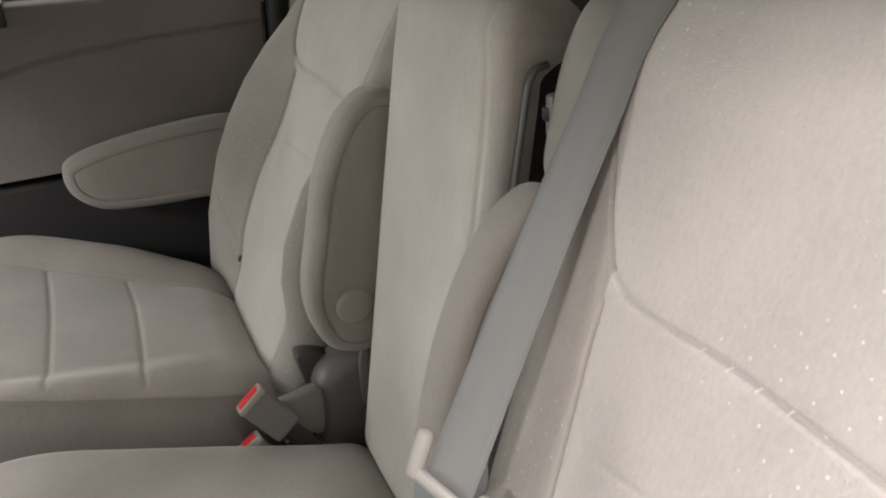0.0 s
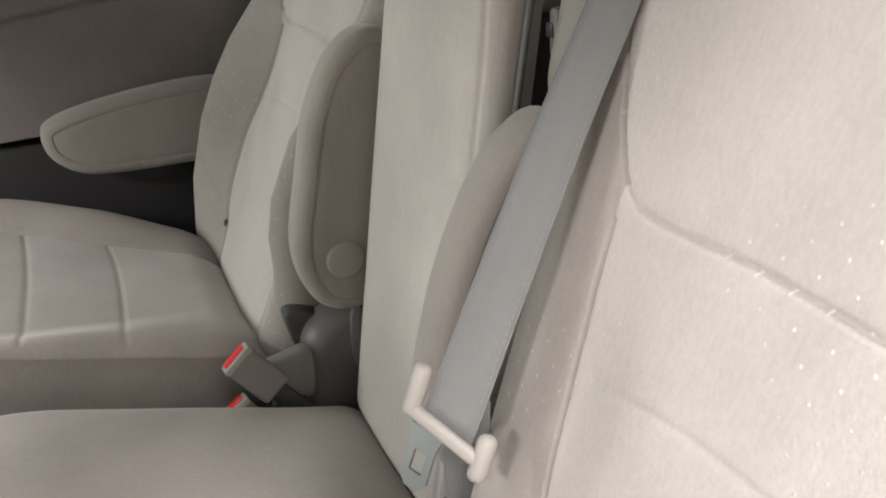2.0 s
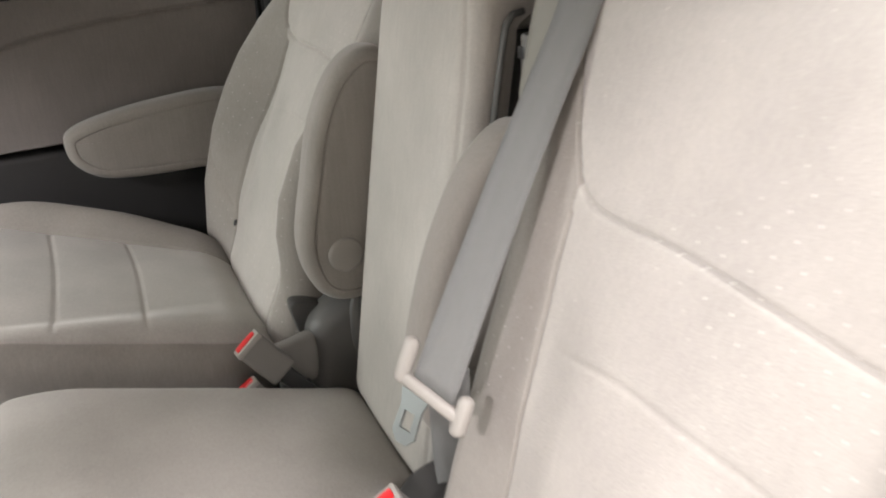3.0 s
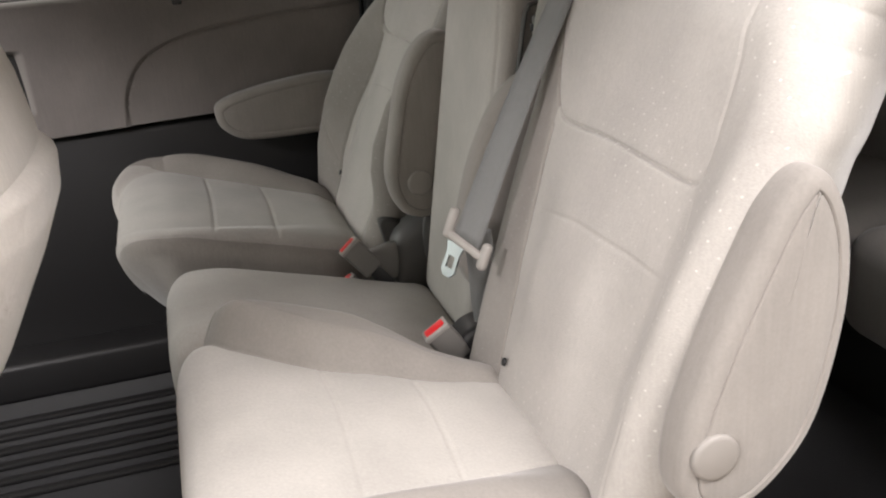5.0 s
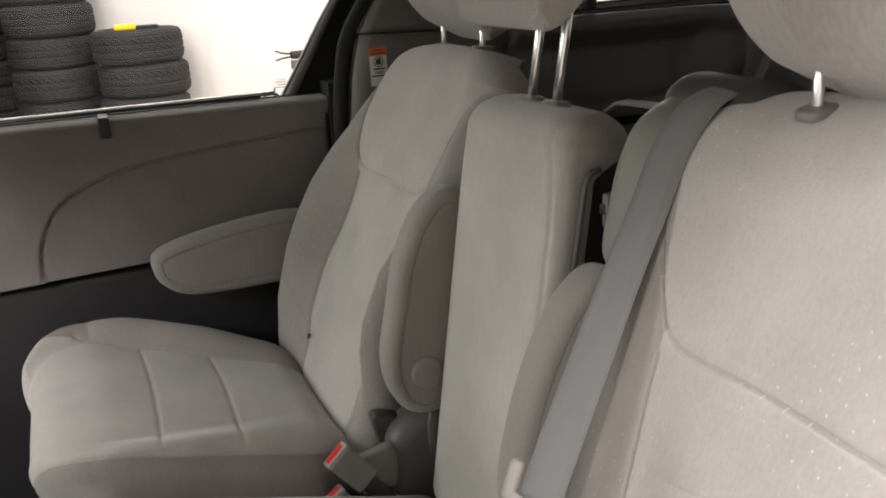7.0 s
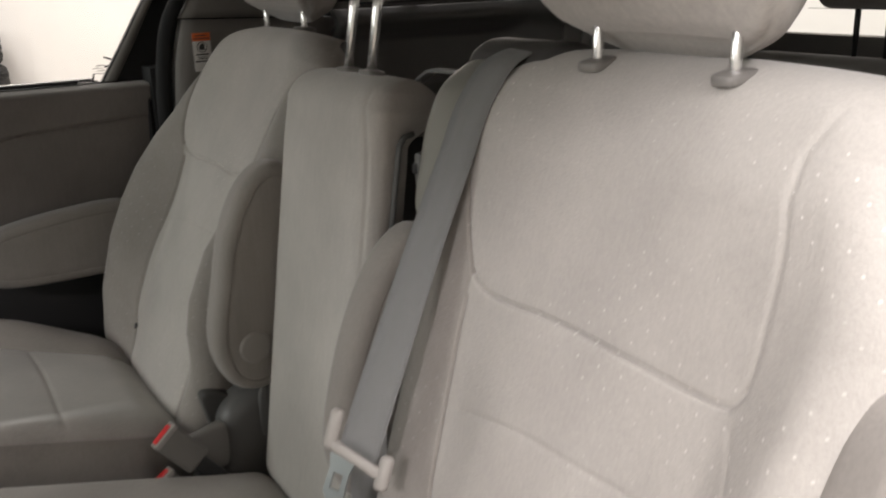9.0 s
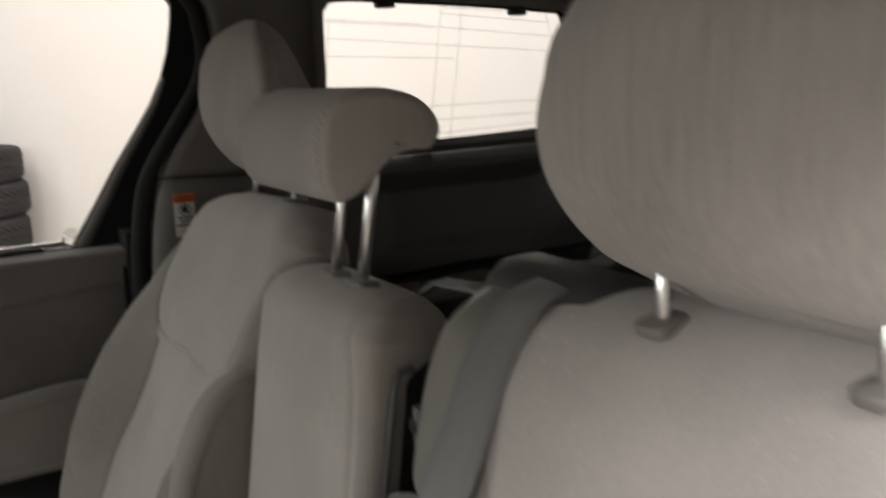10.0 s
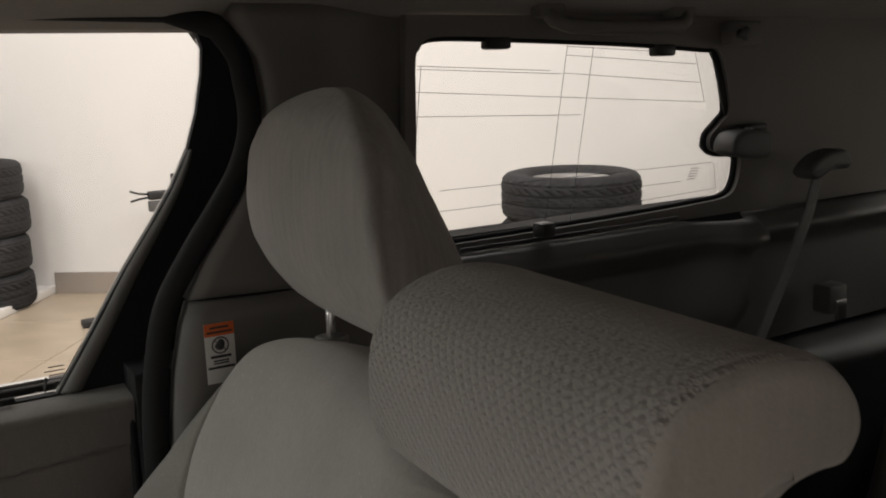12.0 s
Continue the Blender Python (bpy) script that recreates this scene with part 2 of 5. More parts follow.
def wall_paint():
    m, nt, b = shader("white_wall_paint", (0.8, 0.79, 0.76), 0.85)
    co = nt.nodes.new("ShaderNodeTexCoord").outputs["Object"]
    two_tone(nt, b, (0.8, 0.79, 0.76), co, 1.2, 0.03)
    n = add(nt, "ShaderNodeTexNoise", Scale=90.0, Detail=4.0)
    nt.links.new(co, n.inputs["Vector"])
    bump(nt, b, n.outputs["Fac"], 0.15, 0.003)
    return m


def tile_material(name, colour):
    m, nt, b = shader(name, colour, 0.35)
    co = nt.nodes.new("ShaderNodeTexCoord").outputs["Object"]
    mp = add(nt, "ShaderNodeMapping")
    mp.inputs["Scale"].default_value = (1.0, 1.8, 1.0)
    nt.links.new(co, mp.inputs["Vector"])
    two_tone(nt, b, colour, mp.outputs["Vector"], 2.5, 0.13, 8)
    return m


WALL_PAINT = wall_paint()
FLOOR_TILE = tile_material("beige_stone_tile", (0.48, 0.40, 0.30))
SKIRT_TILE = tile_material("taupe_skirting_tile", (0.33, 0.29, 0.25))


def rubber_tyre():
    m, nt, b = shader("tyre_rubber", (0.03, 0.03, 0.03), 0.8)
    co = nt.nodes.new("ShaderNodeTexCoord").outputs["Object"]
    two_tone(nt, b, (0.015, 0.0155, 0.017), co, 11.0, 0.4, 6)
    return m


TYRE = rubber_tyre()


# ---------------------------------------------------------------- mesh helpers
def mesh_of(verts, faces, sharp=None):
    me = bpy.data.meshes.new("shape")
    me.from_pydata([tuple(map(float, v)) for v in verts], [], faces)
    me.validate()
    bm = bmesh.new()
    bm.from_mesh(me)
    bmesh.ops.recalc_face_normals(bm, faces=bm.faces)
    bm.to_mesh(me)
    bm.free()
    me.polygons.foreach_set("use_smooth", [True] * len(me.polygons))
    if sharp:
        me.set_sharp_from_angle(angle=radians(sharp))
    return me


def of_bm(bm, sharp=35):
    me = bpy.data.meshes.new("shape")
    bmesh.ops.recalc_face_normals(bm, faces=bm.faces)
    bm.to_mesh(me)
    bm.free()
    me.polygons.foreach_set("use_smooth", [True] * len(me.polygons))
    if sharp:
        me.set_sharp_from_angle(angle=radians(sharp))
    return me


def part(name, me, material, parent=None, label=""):
    """Links a mesh as one object, under a thing or under a part."""
    if isinstance(me, bmesh.types.BMesh):
        me = of_bm(me)
    if not me.materials:
        for mt in material if isinstance(material, (list, tuple)) else [material]:
            me.materials.append(mt)
    ob = new(name, me)
    ob.parent = parent
    if label:
        tagged(ob, label)
    return ob


def thing(name, label, category, place=(0, 0, 0), group="", kind=""):
    ob = new(name)
    ob.empty_display_size = 0.05
    ob.location = place
    return tagged(ob, label, category, group, kind)


def piece(name, me, material, label, category="", kind="", group=""):
    """A thing that is one mesh."""
    return tagged(part(name, me, material), label, category, group, kind)


def loft(rings, closed=True):
    """Skin over rings of equal count; both ends are filled."""
    n = len(rings[0])
    verts = [v for r in rings for v in r]
    faces = []
    for i in range(len(rings) - 1):
        for j in range(n if closed else n - 1):
            k = (j + 1) % n
            faces.append((i * n + j, i * n + k, (i + 1) * n + k, (i + 1) * n + j))
    if closed:
        faces.append(tuple(range(n))[::-1])
        faces.append(tuple((len(rings) - 1) * n + j for j in range(n)))
    return mesh_of(verts, faces)


def sheet(P):
    """An open grid of points, P[i][j]."""
    a, b = len(P), len(P[0])
    return mesh_of([v for r in P for v in r], [(i * b + j, i * b + j + 1, (i + 1) * b + j + 1, (i + 1) * b + j) for i in range(a - 1) for j in range(b - 1)])


def box(x0, x1, y0, y1, z0, z1, r=0.0, seg=2, turn=None):
    bm = bmesh.new()
    bmesh.ops.create_cube(bm, size=1.0)
    for v in bm.verts:
        v.co = Vector((x0 + (v.co.x + 0.5) * (x1 - x0), y0 + (v.co.y + 0.5) * (y1 - y0), z0 + (v.co.z + 0.5) * (z1 - z0)))
    if r:
        bmesh.ops.bevel(bm, geom=bm.edges[:], offset=r, segments=seg, affect="EDGES", profile=0.5)
    if turn:
        bmesh.ops.transform(bm, matrix=turn, verts=bm.verts)
    return of_bm(bm)


def smooth_loop(points, n=64, closed=True):
    """Catmull-Rom through the points, n samples in all."""
    p = np.array(points, float)
    m = len(p)
    out = []
    spans = m if closed else m - 1
    for i in range(n):
        s = i / n * spans if closed else i / (n - 1) * spans
        k = min(int(s), spans - 1)
        t = s - k
        def at(q):
            return p[q % m] if closed else p[max(0, min(m - 1, q))]
        a, b, c, d = at(k - 1), at(k), at(k + 1), at(k + 2)
        out.append(0.5 * (2 * b + (c - a) * t + (2 * a - 5 * b + 4 * c - d) * t * t + (3 * b - a - 3 * c + d) * t ** 3))
    return np.array(out)


def slab(outline, y0, y1, r, n=72, seg=5, groove=False):
    """A pad with a smooth outline in x and z, from y0 to y1, its rims rounded by r."""
    loop = smooth_loop(outline, n)
    tan = np.roll(loop, -1, 0) - np.roll(loop, 1, 0)
    tan /= np.linalg.norm(tan, axis=1)[:, None]
    nor = np.stack([tan[:, 1], -tan[:, 0]], 1)
    area = 0.5 * np.sum(loop[:, 0] * np.roll(loop[:, 1], -1) - np.roll(loop[:, 0], -1) * loop[:, 1])
    if area < 0:
        nor = -nor
    rings = []
    steps = [(y0 + r * (1 - math.cos(a)), r * (1 - math.sin(a))) for a in np.linspace(0, math.pi / 2, seg)]
    steps += [(y1 - r * (1 - math.sin(a)), r * (1 - math.cos(a))) for a in np.linspace(0, math.pi / 2, seg)]
    c = loop.mean(0)
    for f in (0.35, 0.7):
        rings.append([(c[0] + (q[0] - c[0]) * f, y0 - 0.002 * (1 - f), c[1] + (q[1] - c[1]) * f) for q in loop - nor * r])
    if groove:
        for inset, sink in ((r + 0.0048, 0.0), (r + 0.0036, 0.0006), (r + 0.0026, 0.0022), (r + 0.0016, 0.0006), (r + 0.0006, 0.0)):
            rings.append([(a[0], y0 + sink, a[1]) for a in loop - nor * inset])
    for y, inset in steps:
        q = loop - nor * inset
        rings.append([(a[0], y, a[1]) for a in q])
    if groove:
        for inset, sink in ((r + 0.0006, 0.0), (r + 0.0016, 0.0006), (r + 0.0026, 0.0022), (r + 0.0036, 0.0006), (r + 0.0048, 0.0)):
            rings.append([(a[0], y1 - sink, a[1]) for a in loop - nor * inset])
    for f in (0.7, 0.35):
        rings.append([(c[0] + (q[0] - c[0]) * f, y1 + 0.002 * (1 - f), c[1] + (q[1] - c[1]) * f) for q in loop - nor * r])
    return loft(rings)


def tube(points, r, n=10, closed=False):
    p = [Vector(q) for q in points]
    rings = []
    m = len(p)
    for i in range(m):
        d = (p[(i + 1) % m] - p[i - 1]) if closed else (p[min(i + 1, m - 1)] - p[max(i - 1, 0)])
        d.normalize()
        if i == 0:
            a = d.cross(Vector((0, 0, 1)) if abs(d.z) < 0.9 else Vector((1, 0, 0))).normalized()
        else:
            a = (a - d * a.dot(d)).normalized()
        b = d.cross(a)
        rings.append([p[i] + r * (a * math.cos(t) + b * math.sin(t)) for t in np.linspace(0, 2 * math.pi, n, endpoint=False)])
    if closed:
        rings.append(rings[0])
    return loft(rings)


def lathe(profile, n=48):
    """Turns (radius, z) pairs about z."""
    return loft([[(r * math.cos(a), r * math.sin(a), z) for a in np.linspace(0, 2 * math.pi, n, endpoint=False)] for r, z in profile])


def strip(centre, across, width, thick):
    """A flat band: points along it, the direction across at each, its width and thickness; with UV along the band."""
    rings = []
    for c, a in zip(centre, across):
        c, a = Vector(c), Vector(a).normalized()
        rings.append((c, a))
    P = []
    for i, (c, a) in enumerate(rings):
        d = rings[min(i + 1, len(rings) - 1)][0] - rings[max(i - 1, 0)][0]
        nrm = d.cross(a).normalized() * thick / 2
        P.append([c - a * width / 2 - nrm, c - a * width * 0.17 - nrm, c + a * width * 0.17 - nrm, c + a * width / 2 - nrm,
                  c + a * width / 2 + nrm, c + a * width * 0.17 + nrm, c - a * width * 0.17 + nrm, c - a * width / 2 + nrm])
    me = loft(P)
    uv = me.uv_layers.new(name="along")
    us = [0, 0.33, 0.67, 1, 1, 0.67, 0.33, 0]
    for lp in me.loops:
        i = lp.vertex_index
        uv.data[lp.index].uv = (us[i % 8], (i // 8) * 0.2)
    return me


def panel_xz(outline, holes, depth, thick, sharp=30):
    """A panel seen from the side: outline and holes in x and z; depth(x, z) gives its inner face's y, thick its thickness outwards."""
    from mathutils.geometry import tessellate_polygon
    loops = [[Vector((x, z, 0)) for x, z in lp] for lp in [outline, *holes]]
    flat = [v for lp in loops for v in lp]
    tris = tessellate_polygon(loops)
    n = len(flat)
    verts = [(v.x, depth(v.x, v.y), v.y) for v in flat] + [(v.x, depth(v.x, v.y) + thick, v.y) for v in flat]
    faces = [tuple(t) for t in tris] + [tuple(i + n for i in t[::-1]) for t in tris]
    o = 0
    for lp in loops:
        k = len(lp)
        for j in range(k):
            a, b = o + j, o + (j + 1) % k
            faces.append((a, b, b + n, a + n))
        o += k
    me = mesh_of(verts, faces, sharp)
    return me


def seam_field(U, S, lines, width=0.0032, depth=0.0045, puff=0.004, reach=0.03):
    """Height over a padded face: grooves along the sewn lines, and padding that rises away from them."""
    best = np.full(U.shape, 9.0)
    for line in lines:
        p = smooth_loop(line, max(12, 8 * len(line)), closed=False)
        for a, b in zip(p[:-1], p[1:]):
            d = b - a
            t = np.clip(((U - a[0]) * d[0] + (S - a[1]) * d[1]) / (d @ d + 1e-12), 0, 1)
            best = np.minimum(best, np.hypot(U - a[0] - t * d[0], S - a[1] - t * d[1]))
    return -depth * np.exp(-(best / width) ** 2) + puff * (1 - np.exp(-best / reach)) - puff


def roll_off(x, edge, r):
    """How far a face sinks where it rounds over an edge."""
    k = np.clip((x - (edge - r)) / r, 0, 1)
    return r * (1 - np.sqrt(np.maximum(0, 1 - k * k)))


def padded(length, half_width, front, back, r_side, r_end, nu=120, ns=150, nb=14):
    """A padded block in its own (u across, d outwards, s along): front(U, S, w) and back(s) are depths; ends and sides round over."""
    s = np.concatenate([[0], length * (1 - np.cos(np.linspace(0, math.pi, ns))) / 2 * 0.35 + 0.65 * np.linspace(0, length, ns), [length]])
    s = np.unique(np.clip(s, 0, length))
    wide = np.array([half_width(q) for q in s])
    U = wide[:, None] * (0.55 * np.cos(np.linspace(math.pi, 0, nu)) + 0.45 * np.linspace(-1, 1, nu))[None, :]
    F = front(U, np.repeat(s[:, None], nu, 1), wide[:, None])
    rings = []
    for q, w, u, f in zip(s, wide, U, F):
        e = max(roll_off(np.array(q), length, r_end), roll_off(np.array(length - q), length, r_end))
        bk = back(q)
        f = f - roll_off(np.abs(u), w, r_side) - e
        ub = np.linspace(w, -w, nb + 2)[1:-1]
        b = bk + roll_off(np.abs(ub), w, min(r_side, 0.04)) + e * 0.8
        f = np.maximum(f, bk + 0.004)
        b = np.minimum(b, np.interp(ub, u, f) - 0.004)
        rings.append(np.concatenate([np.stack([u, f, np.full(nu, q)], 1), np.stack([ub, b, np.full(nb, q)], 1)]))
    return rings


# ---------------------------------------------------------------- the workshop round the car
E1, E2 = Vector((0.81, -0.586, 0)).normalized(), Vector((0.586, 0.81, 0)).normalized()
TURN_ROOM = math.degrees(math.atan2(E1.y, E1.x))
WALL_AT = 5.95


def room(a, b, z=0.0):
    """A place in the workshop: metres along the tyre wall, and towards it."""
    return E1 * a + E2 * b + Vector((0, 0, z))


def room_box(a0, a1, b0, b1, z0, z1, r=0.0):
    return box(a0, a1, b0, b1, z0, z1, r, 2, pose(0, 0, 0, 0, 0, TURN_ROOM))


ground = piece("ground", room_box(-9, 9, -6.5, WALL_AT, GROUND - 0.12, GROUND - 0.006), SKIRT_TILE, "grouted bed under beige stone floor tiles", "floor", "structure")
wall_specs = (("wall_tyres", (-9.2, 9.2, WALL_AT, WALL_AT + 0.2)), ("wall_street", (-9.2, 9.2, -6.7, -6.5)), ("wall_side", (-9.2, -9, -6.5, WALL_AT)), ("wall_end", (9, 9.2, -6.5, WALL_AT)))
for wall_name, (a0, a1, b0, b1) in wall_specs:
    piece(wall_name, room_box(a0, a1, b0, b1, GROUND - 0.12, 4.2), WALL_PAINT, "plain white painted workshop wall", "wall", "structure")
piece("ceiling_workshop", room_box(-9.2, 9.2, -6.7, WALL_AT + 0.2, 4.2, 4.3), WALL_PAINT, "plain white workshop ceiling", "ceiling", "structure")

tile_mesh = None
for i in range(9):
    for j in range(9):
        if tile_mesh is None:
            tile_mesh = box(0.003, 0.797, 0.003, 0.797, -0.006, 0.0, 0.002, 1)
        t_ob = part("tile", tile_mesh, FLOOR_TILE, ground)
        t_ob.matrix_basis = Matrix.Translation(room(-6.6 + 0.8 * i, WALL_AT - 0.8 * (j + 1), GROUND)) @ pose(0, 0, 0, 0, 0, TURN_ROOM)
skirting = thing("skirting", "taupe stone skirting tiles along the white wall", "skirting", kind="structure")
skirt_mesh = box(0.002, 0.598, -0.014, 0, 0, 0.16, 0.003, 1)
corner_a = -3.40
for i in range(12):
    s_ob = part("skirting_tile", skirt_mesh, SKIRT_TILE, skirting)
    s_ob.matrix_basis = Matrix.Translation(room(corner_a + 0.6 * i, WALL_AT, GROUND)) @ pose(0, 0, 0, 0, 0, TURN_ROOM)
piece("floor_border", room_box(-9, corner_a - 0.002, WALL_AT - 1.3, WALL_AT, GROUND, GROUND + 0.06, 0.004), WALL_PAINT, "low white plinth along the foot of the wall", "plinth", "structure")


# ---------------------------------------------------------------- tyres
def tyre_mesh(R=0.37, W=0.25, rim=0.215, n=216):
    """Tyre lying flat, with shoulder rounding, zigzag tread blocks and sipes cut into the tread."""
    prof = [(rim, 0.035), (rim + 0.03, 0.012), (R - 0.06, 0.0), (R - 0.03, 0.008), (R - 0.012, 0.025)]
    tread = [(R - 0.004, 0.035)] + [(R, z) for z in np.linspace(0.042, W - 0.042, 26)] + [(R - 0.004, W - 0.035)]
    prof = prof + tread + [(r, W - z) for r, z in prof[::-1]] + [(rim - 0.006, W - 0.05), (rim - 0.006, 0.05)]
    prof.append(prof[0])
    rings = []
    for i in range(n):
        a = 2 * math.pi * i / n
        ring = []
        for k, (r, z) in enumerate(prof):
            if 4 <= k <= 33:
                v = abs(z - W / 2) / (W / 2)
                cut = 0.0
                if min(abs(v - 0.22), abs(v - 0.62)) < 0.045:
                    cut = 0.008
                sh = (i + 18 * v * (1 if z > W / 2 else -1) * (1 if v < 0.62 else -0.6)) % 6
                if sh < 1.6 and v > 0.05:
                    cut = max(cut, 0.007)
                r = r - cut
            ring.append((r * math.cos(a), r * math.sin(a), z))
        rings.append(ring)
    m = len(prof)
    verts = [v for r in rings for v in r]
    faces = [(i * m + j, ((i + 1) % n) * m + j, ((i + 1) % n) * m + j + 1, i * m + j + 1) for i in range(n) for j in range(m - 1)]
    return mesh_of(verts, faces, 40)


TYRE_MESH = tyre_mesh()
RIM_MESH = lathe([(0.05, 0.17), (0.07, 0.19), (0.12, 0.16), (0.17, 0.17), (0.2, 0.21), (0.213, 0.215), (0.205, 0.19), (0.19, 0.05), (0.0, 0.04)], 48)


def tyre(x, y, z, turn, wheel=False, tilt=0.0, scale=1.0, flat=1.0):
    ob = thing("tyre", "worn black car tyre lying flat in a stack" if not wheel else "black tyre on a bright alloy rim, top of a stack", "tyre", (x, y, z), "stacked tyres")
    ob.rotation_euler = (radians(tilt), 0, radians(turn))
    ob.scale = (scale, scale, flat)
    part("tread", TYRE_MESH, TYRE, ob)
    if wheel:
        part("rim", RIM_MESH, STEEL, ob, "bright alloy wheel rim")
    return ob


rnd = random.Random(4)
STACKS = ((0.24, 6.66, 4, 0.95, 1.03), (-0.40, 7.13, 6, 0.95, 1.0), (-0.99, 7.56, 7, 0.95, 0.82), (-1.27, 6.9, 6, 0.95, 0.8), (-1.55, 6.1, 5, 0.96, 1.0), (-2.4, 6.4, 5, 1.0, 1.0), (2.95, 3.46, 4, 1.01, 1.0))
for sx, sy, count, sc, flat in STACKS:
    for k in range(count):
        last = sx > 2 and k == count - 1
        tyre(sx + rnd.uniform(-0.015, 0.015) * (not last), sy + rnd.uniform(-0.015, 0.015), GROUND + 0.2505 * flat * k, rnd.uniform(0, 360), last, 0, sc, flat)
tape = thing("tape_gun", "yellow plastic tool with a black handle lying on a tyre", "tool", (0.15, 6.46, GROUND + 1.034))
part("body", box(-0.09, 0.07, -0.03, 0.03, 0, 0.045, 0.012), YELLOW, tape, "yellow plastic body")
part("handle", box(0.07, 0.24, -0.018, 0.018, 0.004, 0.03, 0.008), BLACK, tape, "black handle")

stand = thing("tool_stand", "black workshop stand with a two-pronged arm", "tool stand", (1.405, 5.66, GROUND))
stand.scale = (0.939, 0.939, 0.939)
part("foot", box(-0.72, 0.2, -0.05, 0.05, 0, 0.05, 0.01), BLACK, stand)
part("post", box(-0.03, 0.03, -0.03, 0.03, 0.05, 1.0, 0.006), BLACK, stand)
part("arm", box(-0.2, 0.03, -0.03, 0.03, 0.83, 0.89, 0.01), BLACK, stand)
for dz, tip in ((0.01, 0.03), (-0.012, -0.02)):
    part("prong", tube([(-0.2, 0, 0.86 + dz), (-0.26, 0, 0.86 + dz + tip * 0.3), (-0.32, 0, 0.86 + dz + tip)], 0.008, 6), BLACK, stand)
part("bracket", box(-0.2, -0.02, -0.03, 0.03, 0.75, 0.82, 0.006), SEAT_PLASTIC, stand, "grey bracket under the arm")


# ---------------------------------------------------------------- car body: floor, roof, side walls
def smooth01(x, a, b):
    k = np.clip((x - a) / (b - a), 0, 1)
    return k * k * (3 - 2 * k)


piece("floor", box(-1.7, 1.85, -0.8, 0.84, -0.05, 0.0, 0.004), CARPET, "black carpeted car floor", "floor", "structure")
for ry in (0.3, 0.36, 0.42, 0.48, 0.54, 0.6):
    piece("floor_rail", box(-1.2, 0.3, ry - 0.011, ry + 0.011, 0.0, 0.012, 0.004), DARK_PLASTIC, "black ribbed seat track strip on the carpet", "floor rail", "structure", "floor rails")
piece("door_sill", box(-0.9, 0.3, 0.70, 0.82, 0.0, 0.1, 0.015, 3), DARK_PLASTIC, "black plastic step sill at the far door", "sill", "structure")

roof_ys = [-0.80, -0.755, -0.72, -0.68, -0.6, -0.45, -0.2, 0, 0.2, 0.45, 0.6, 0.68, 0.72, 0.755, 0.80]
roof_zs = [1.335, 1.338, 1.348, 1.36, 1.378, 1.40, 1.415, 1.42, 1.415, 1.40, 1.378, 1.36, 1.348, 1.338, 1.335]
roof_rings = []
for rx in np.linspace(-1.4, 1.85, 14):
    drop = -0.012 * max(0.0, rx - 0.5)
    lower = [(rx, y, z + drop) for y, z in zip(roof_ys, roof_zs)]
    roof_rings.append(lower + [(rx, 0.86, 1.40), (rx, 0.0, 1.5), (rx, -0.86, 1.40)])
piece("ceiling", loft(roof_rings), HEADLINER, "grey cloth headliner over the cabin", "ceiling", "structure")


def pillar_y(x, z):
    return 0.674 + 0.04 * float(smooth01(x, 0.34, 0.5)) - 0.03 * max(0.0, z - 1.05)


def grid_panel(x_of, z_of, nu, nz, y_of, thick):
    """A panel between two edge curves: x_of(u, v), z_of(u, v) for u, v in 0..1; with a back face so that it has thickness."""
    rows = []
    for i in range(nz):
        v = i / (nz - 1)
        rows.append([(x_of(u, v), z_of(u, v)) for u in np.linspace(0, 1, nu)])
    rings = []
    for r in rows:
        fr = [(x, y_of(x, z), z) for x, z in r]
        bk = [(x, y_of(x, z) + thick, z) for x, z in r[::-1]]
        rings.append(fr + bk)
    return loft(rings)


# far pillar trim behind the sliding door, in two pieces with a joint between them
STRIP = [(0.156, 0.80), (0.158, 0.88), (0.166, 0.95), (0.182, 1.02), (0.214, 1.075), (0.251, 1.127), (0.28, 1.17), (0.296, 1.211), (0.299, 1.245), (0.296, 1.271), (0.290, 1.304), (0.268, 1.336)]
STRIP_X = lambda z: float(np.interp(z, [p[1] for p in STRIP[:10]], [p[0] for p in STRIP[:10]])) if z < 1.271 else float(np.interp(z, [1.271, 1.304, 1.34], [0.296, 0.290, 0.262]))
pillar = thing("pillar_trim", "dark grey plastic pillar trim beside the far window", "pillar trim", kind="structure")
part("lower_cover", grid_panel(lambda u, v: (STRIP_X(v * 1.03) if v * 1.03 > 0.8 else 0.156) * (1 - u) + 0.52 * u, lambda u, v: 1.028 * v - 0.012 * u * v, 14, 40, pillar_y, 0.03), GREY_PLASTIC, pillar)
part("upper_cover", grid_panel(lambda u, v: STRIP_X(1.031 + 0.33 * v) * (1 - u) + 0.5 * u, lambda u, v: 1.031 + 0.33 * v - 0.012 * u * (1 - v), 14, 24, lambda x, z: pillar_y(x, z) + 0.012, 0.03), GREY_PLASTIC, pillar)

# quarter trim round the rear side window
QW = smooth_loop([(0.512, 1.20), (0.510, 1.285), (0.516, 1.305), (0.536, 1.318), (0.62, 1.318), (0.85, 1.309), (1.0, 1.299), (1.034, 1.294), (1.052, 1.262), (1.07, 1.205), (1.055, 1.185), (1.034, 1.165),
                  (1.036, 1.145), (1.06, 1.135), (1.10, 1.13), (1.107, 1.11), (1.103, 1.08), (1.085, 1.062), (1.03, 1.056), (0.85, 1.05), (0.6, 1.046), (0.535, 1.048), (0.514, 1.07)], 110)
QW = [(0.807 + (x - 0.807) * 1.035, z + 0.004 * float(smooth01(z, 1.15, 1.3))) for x, z in QW]
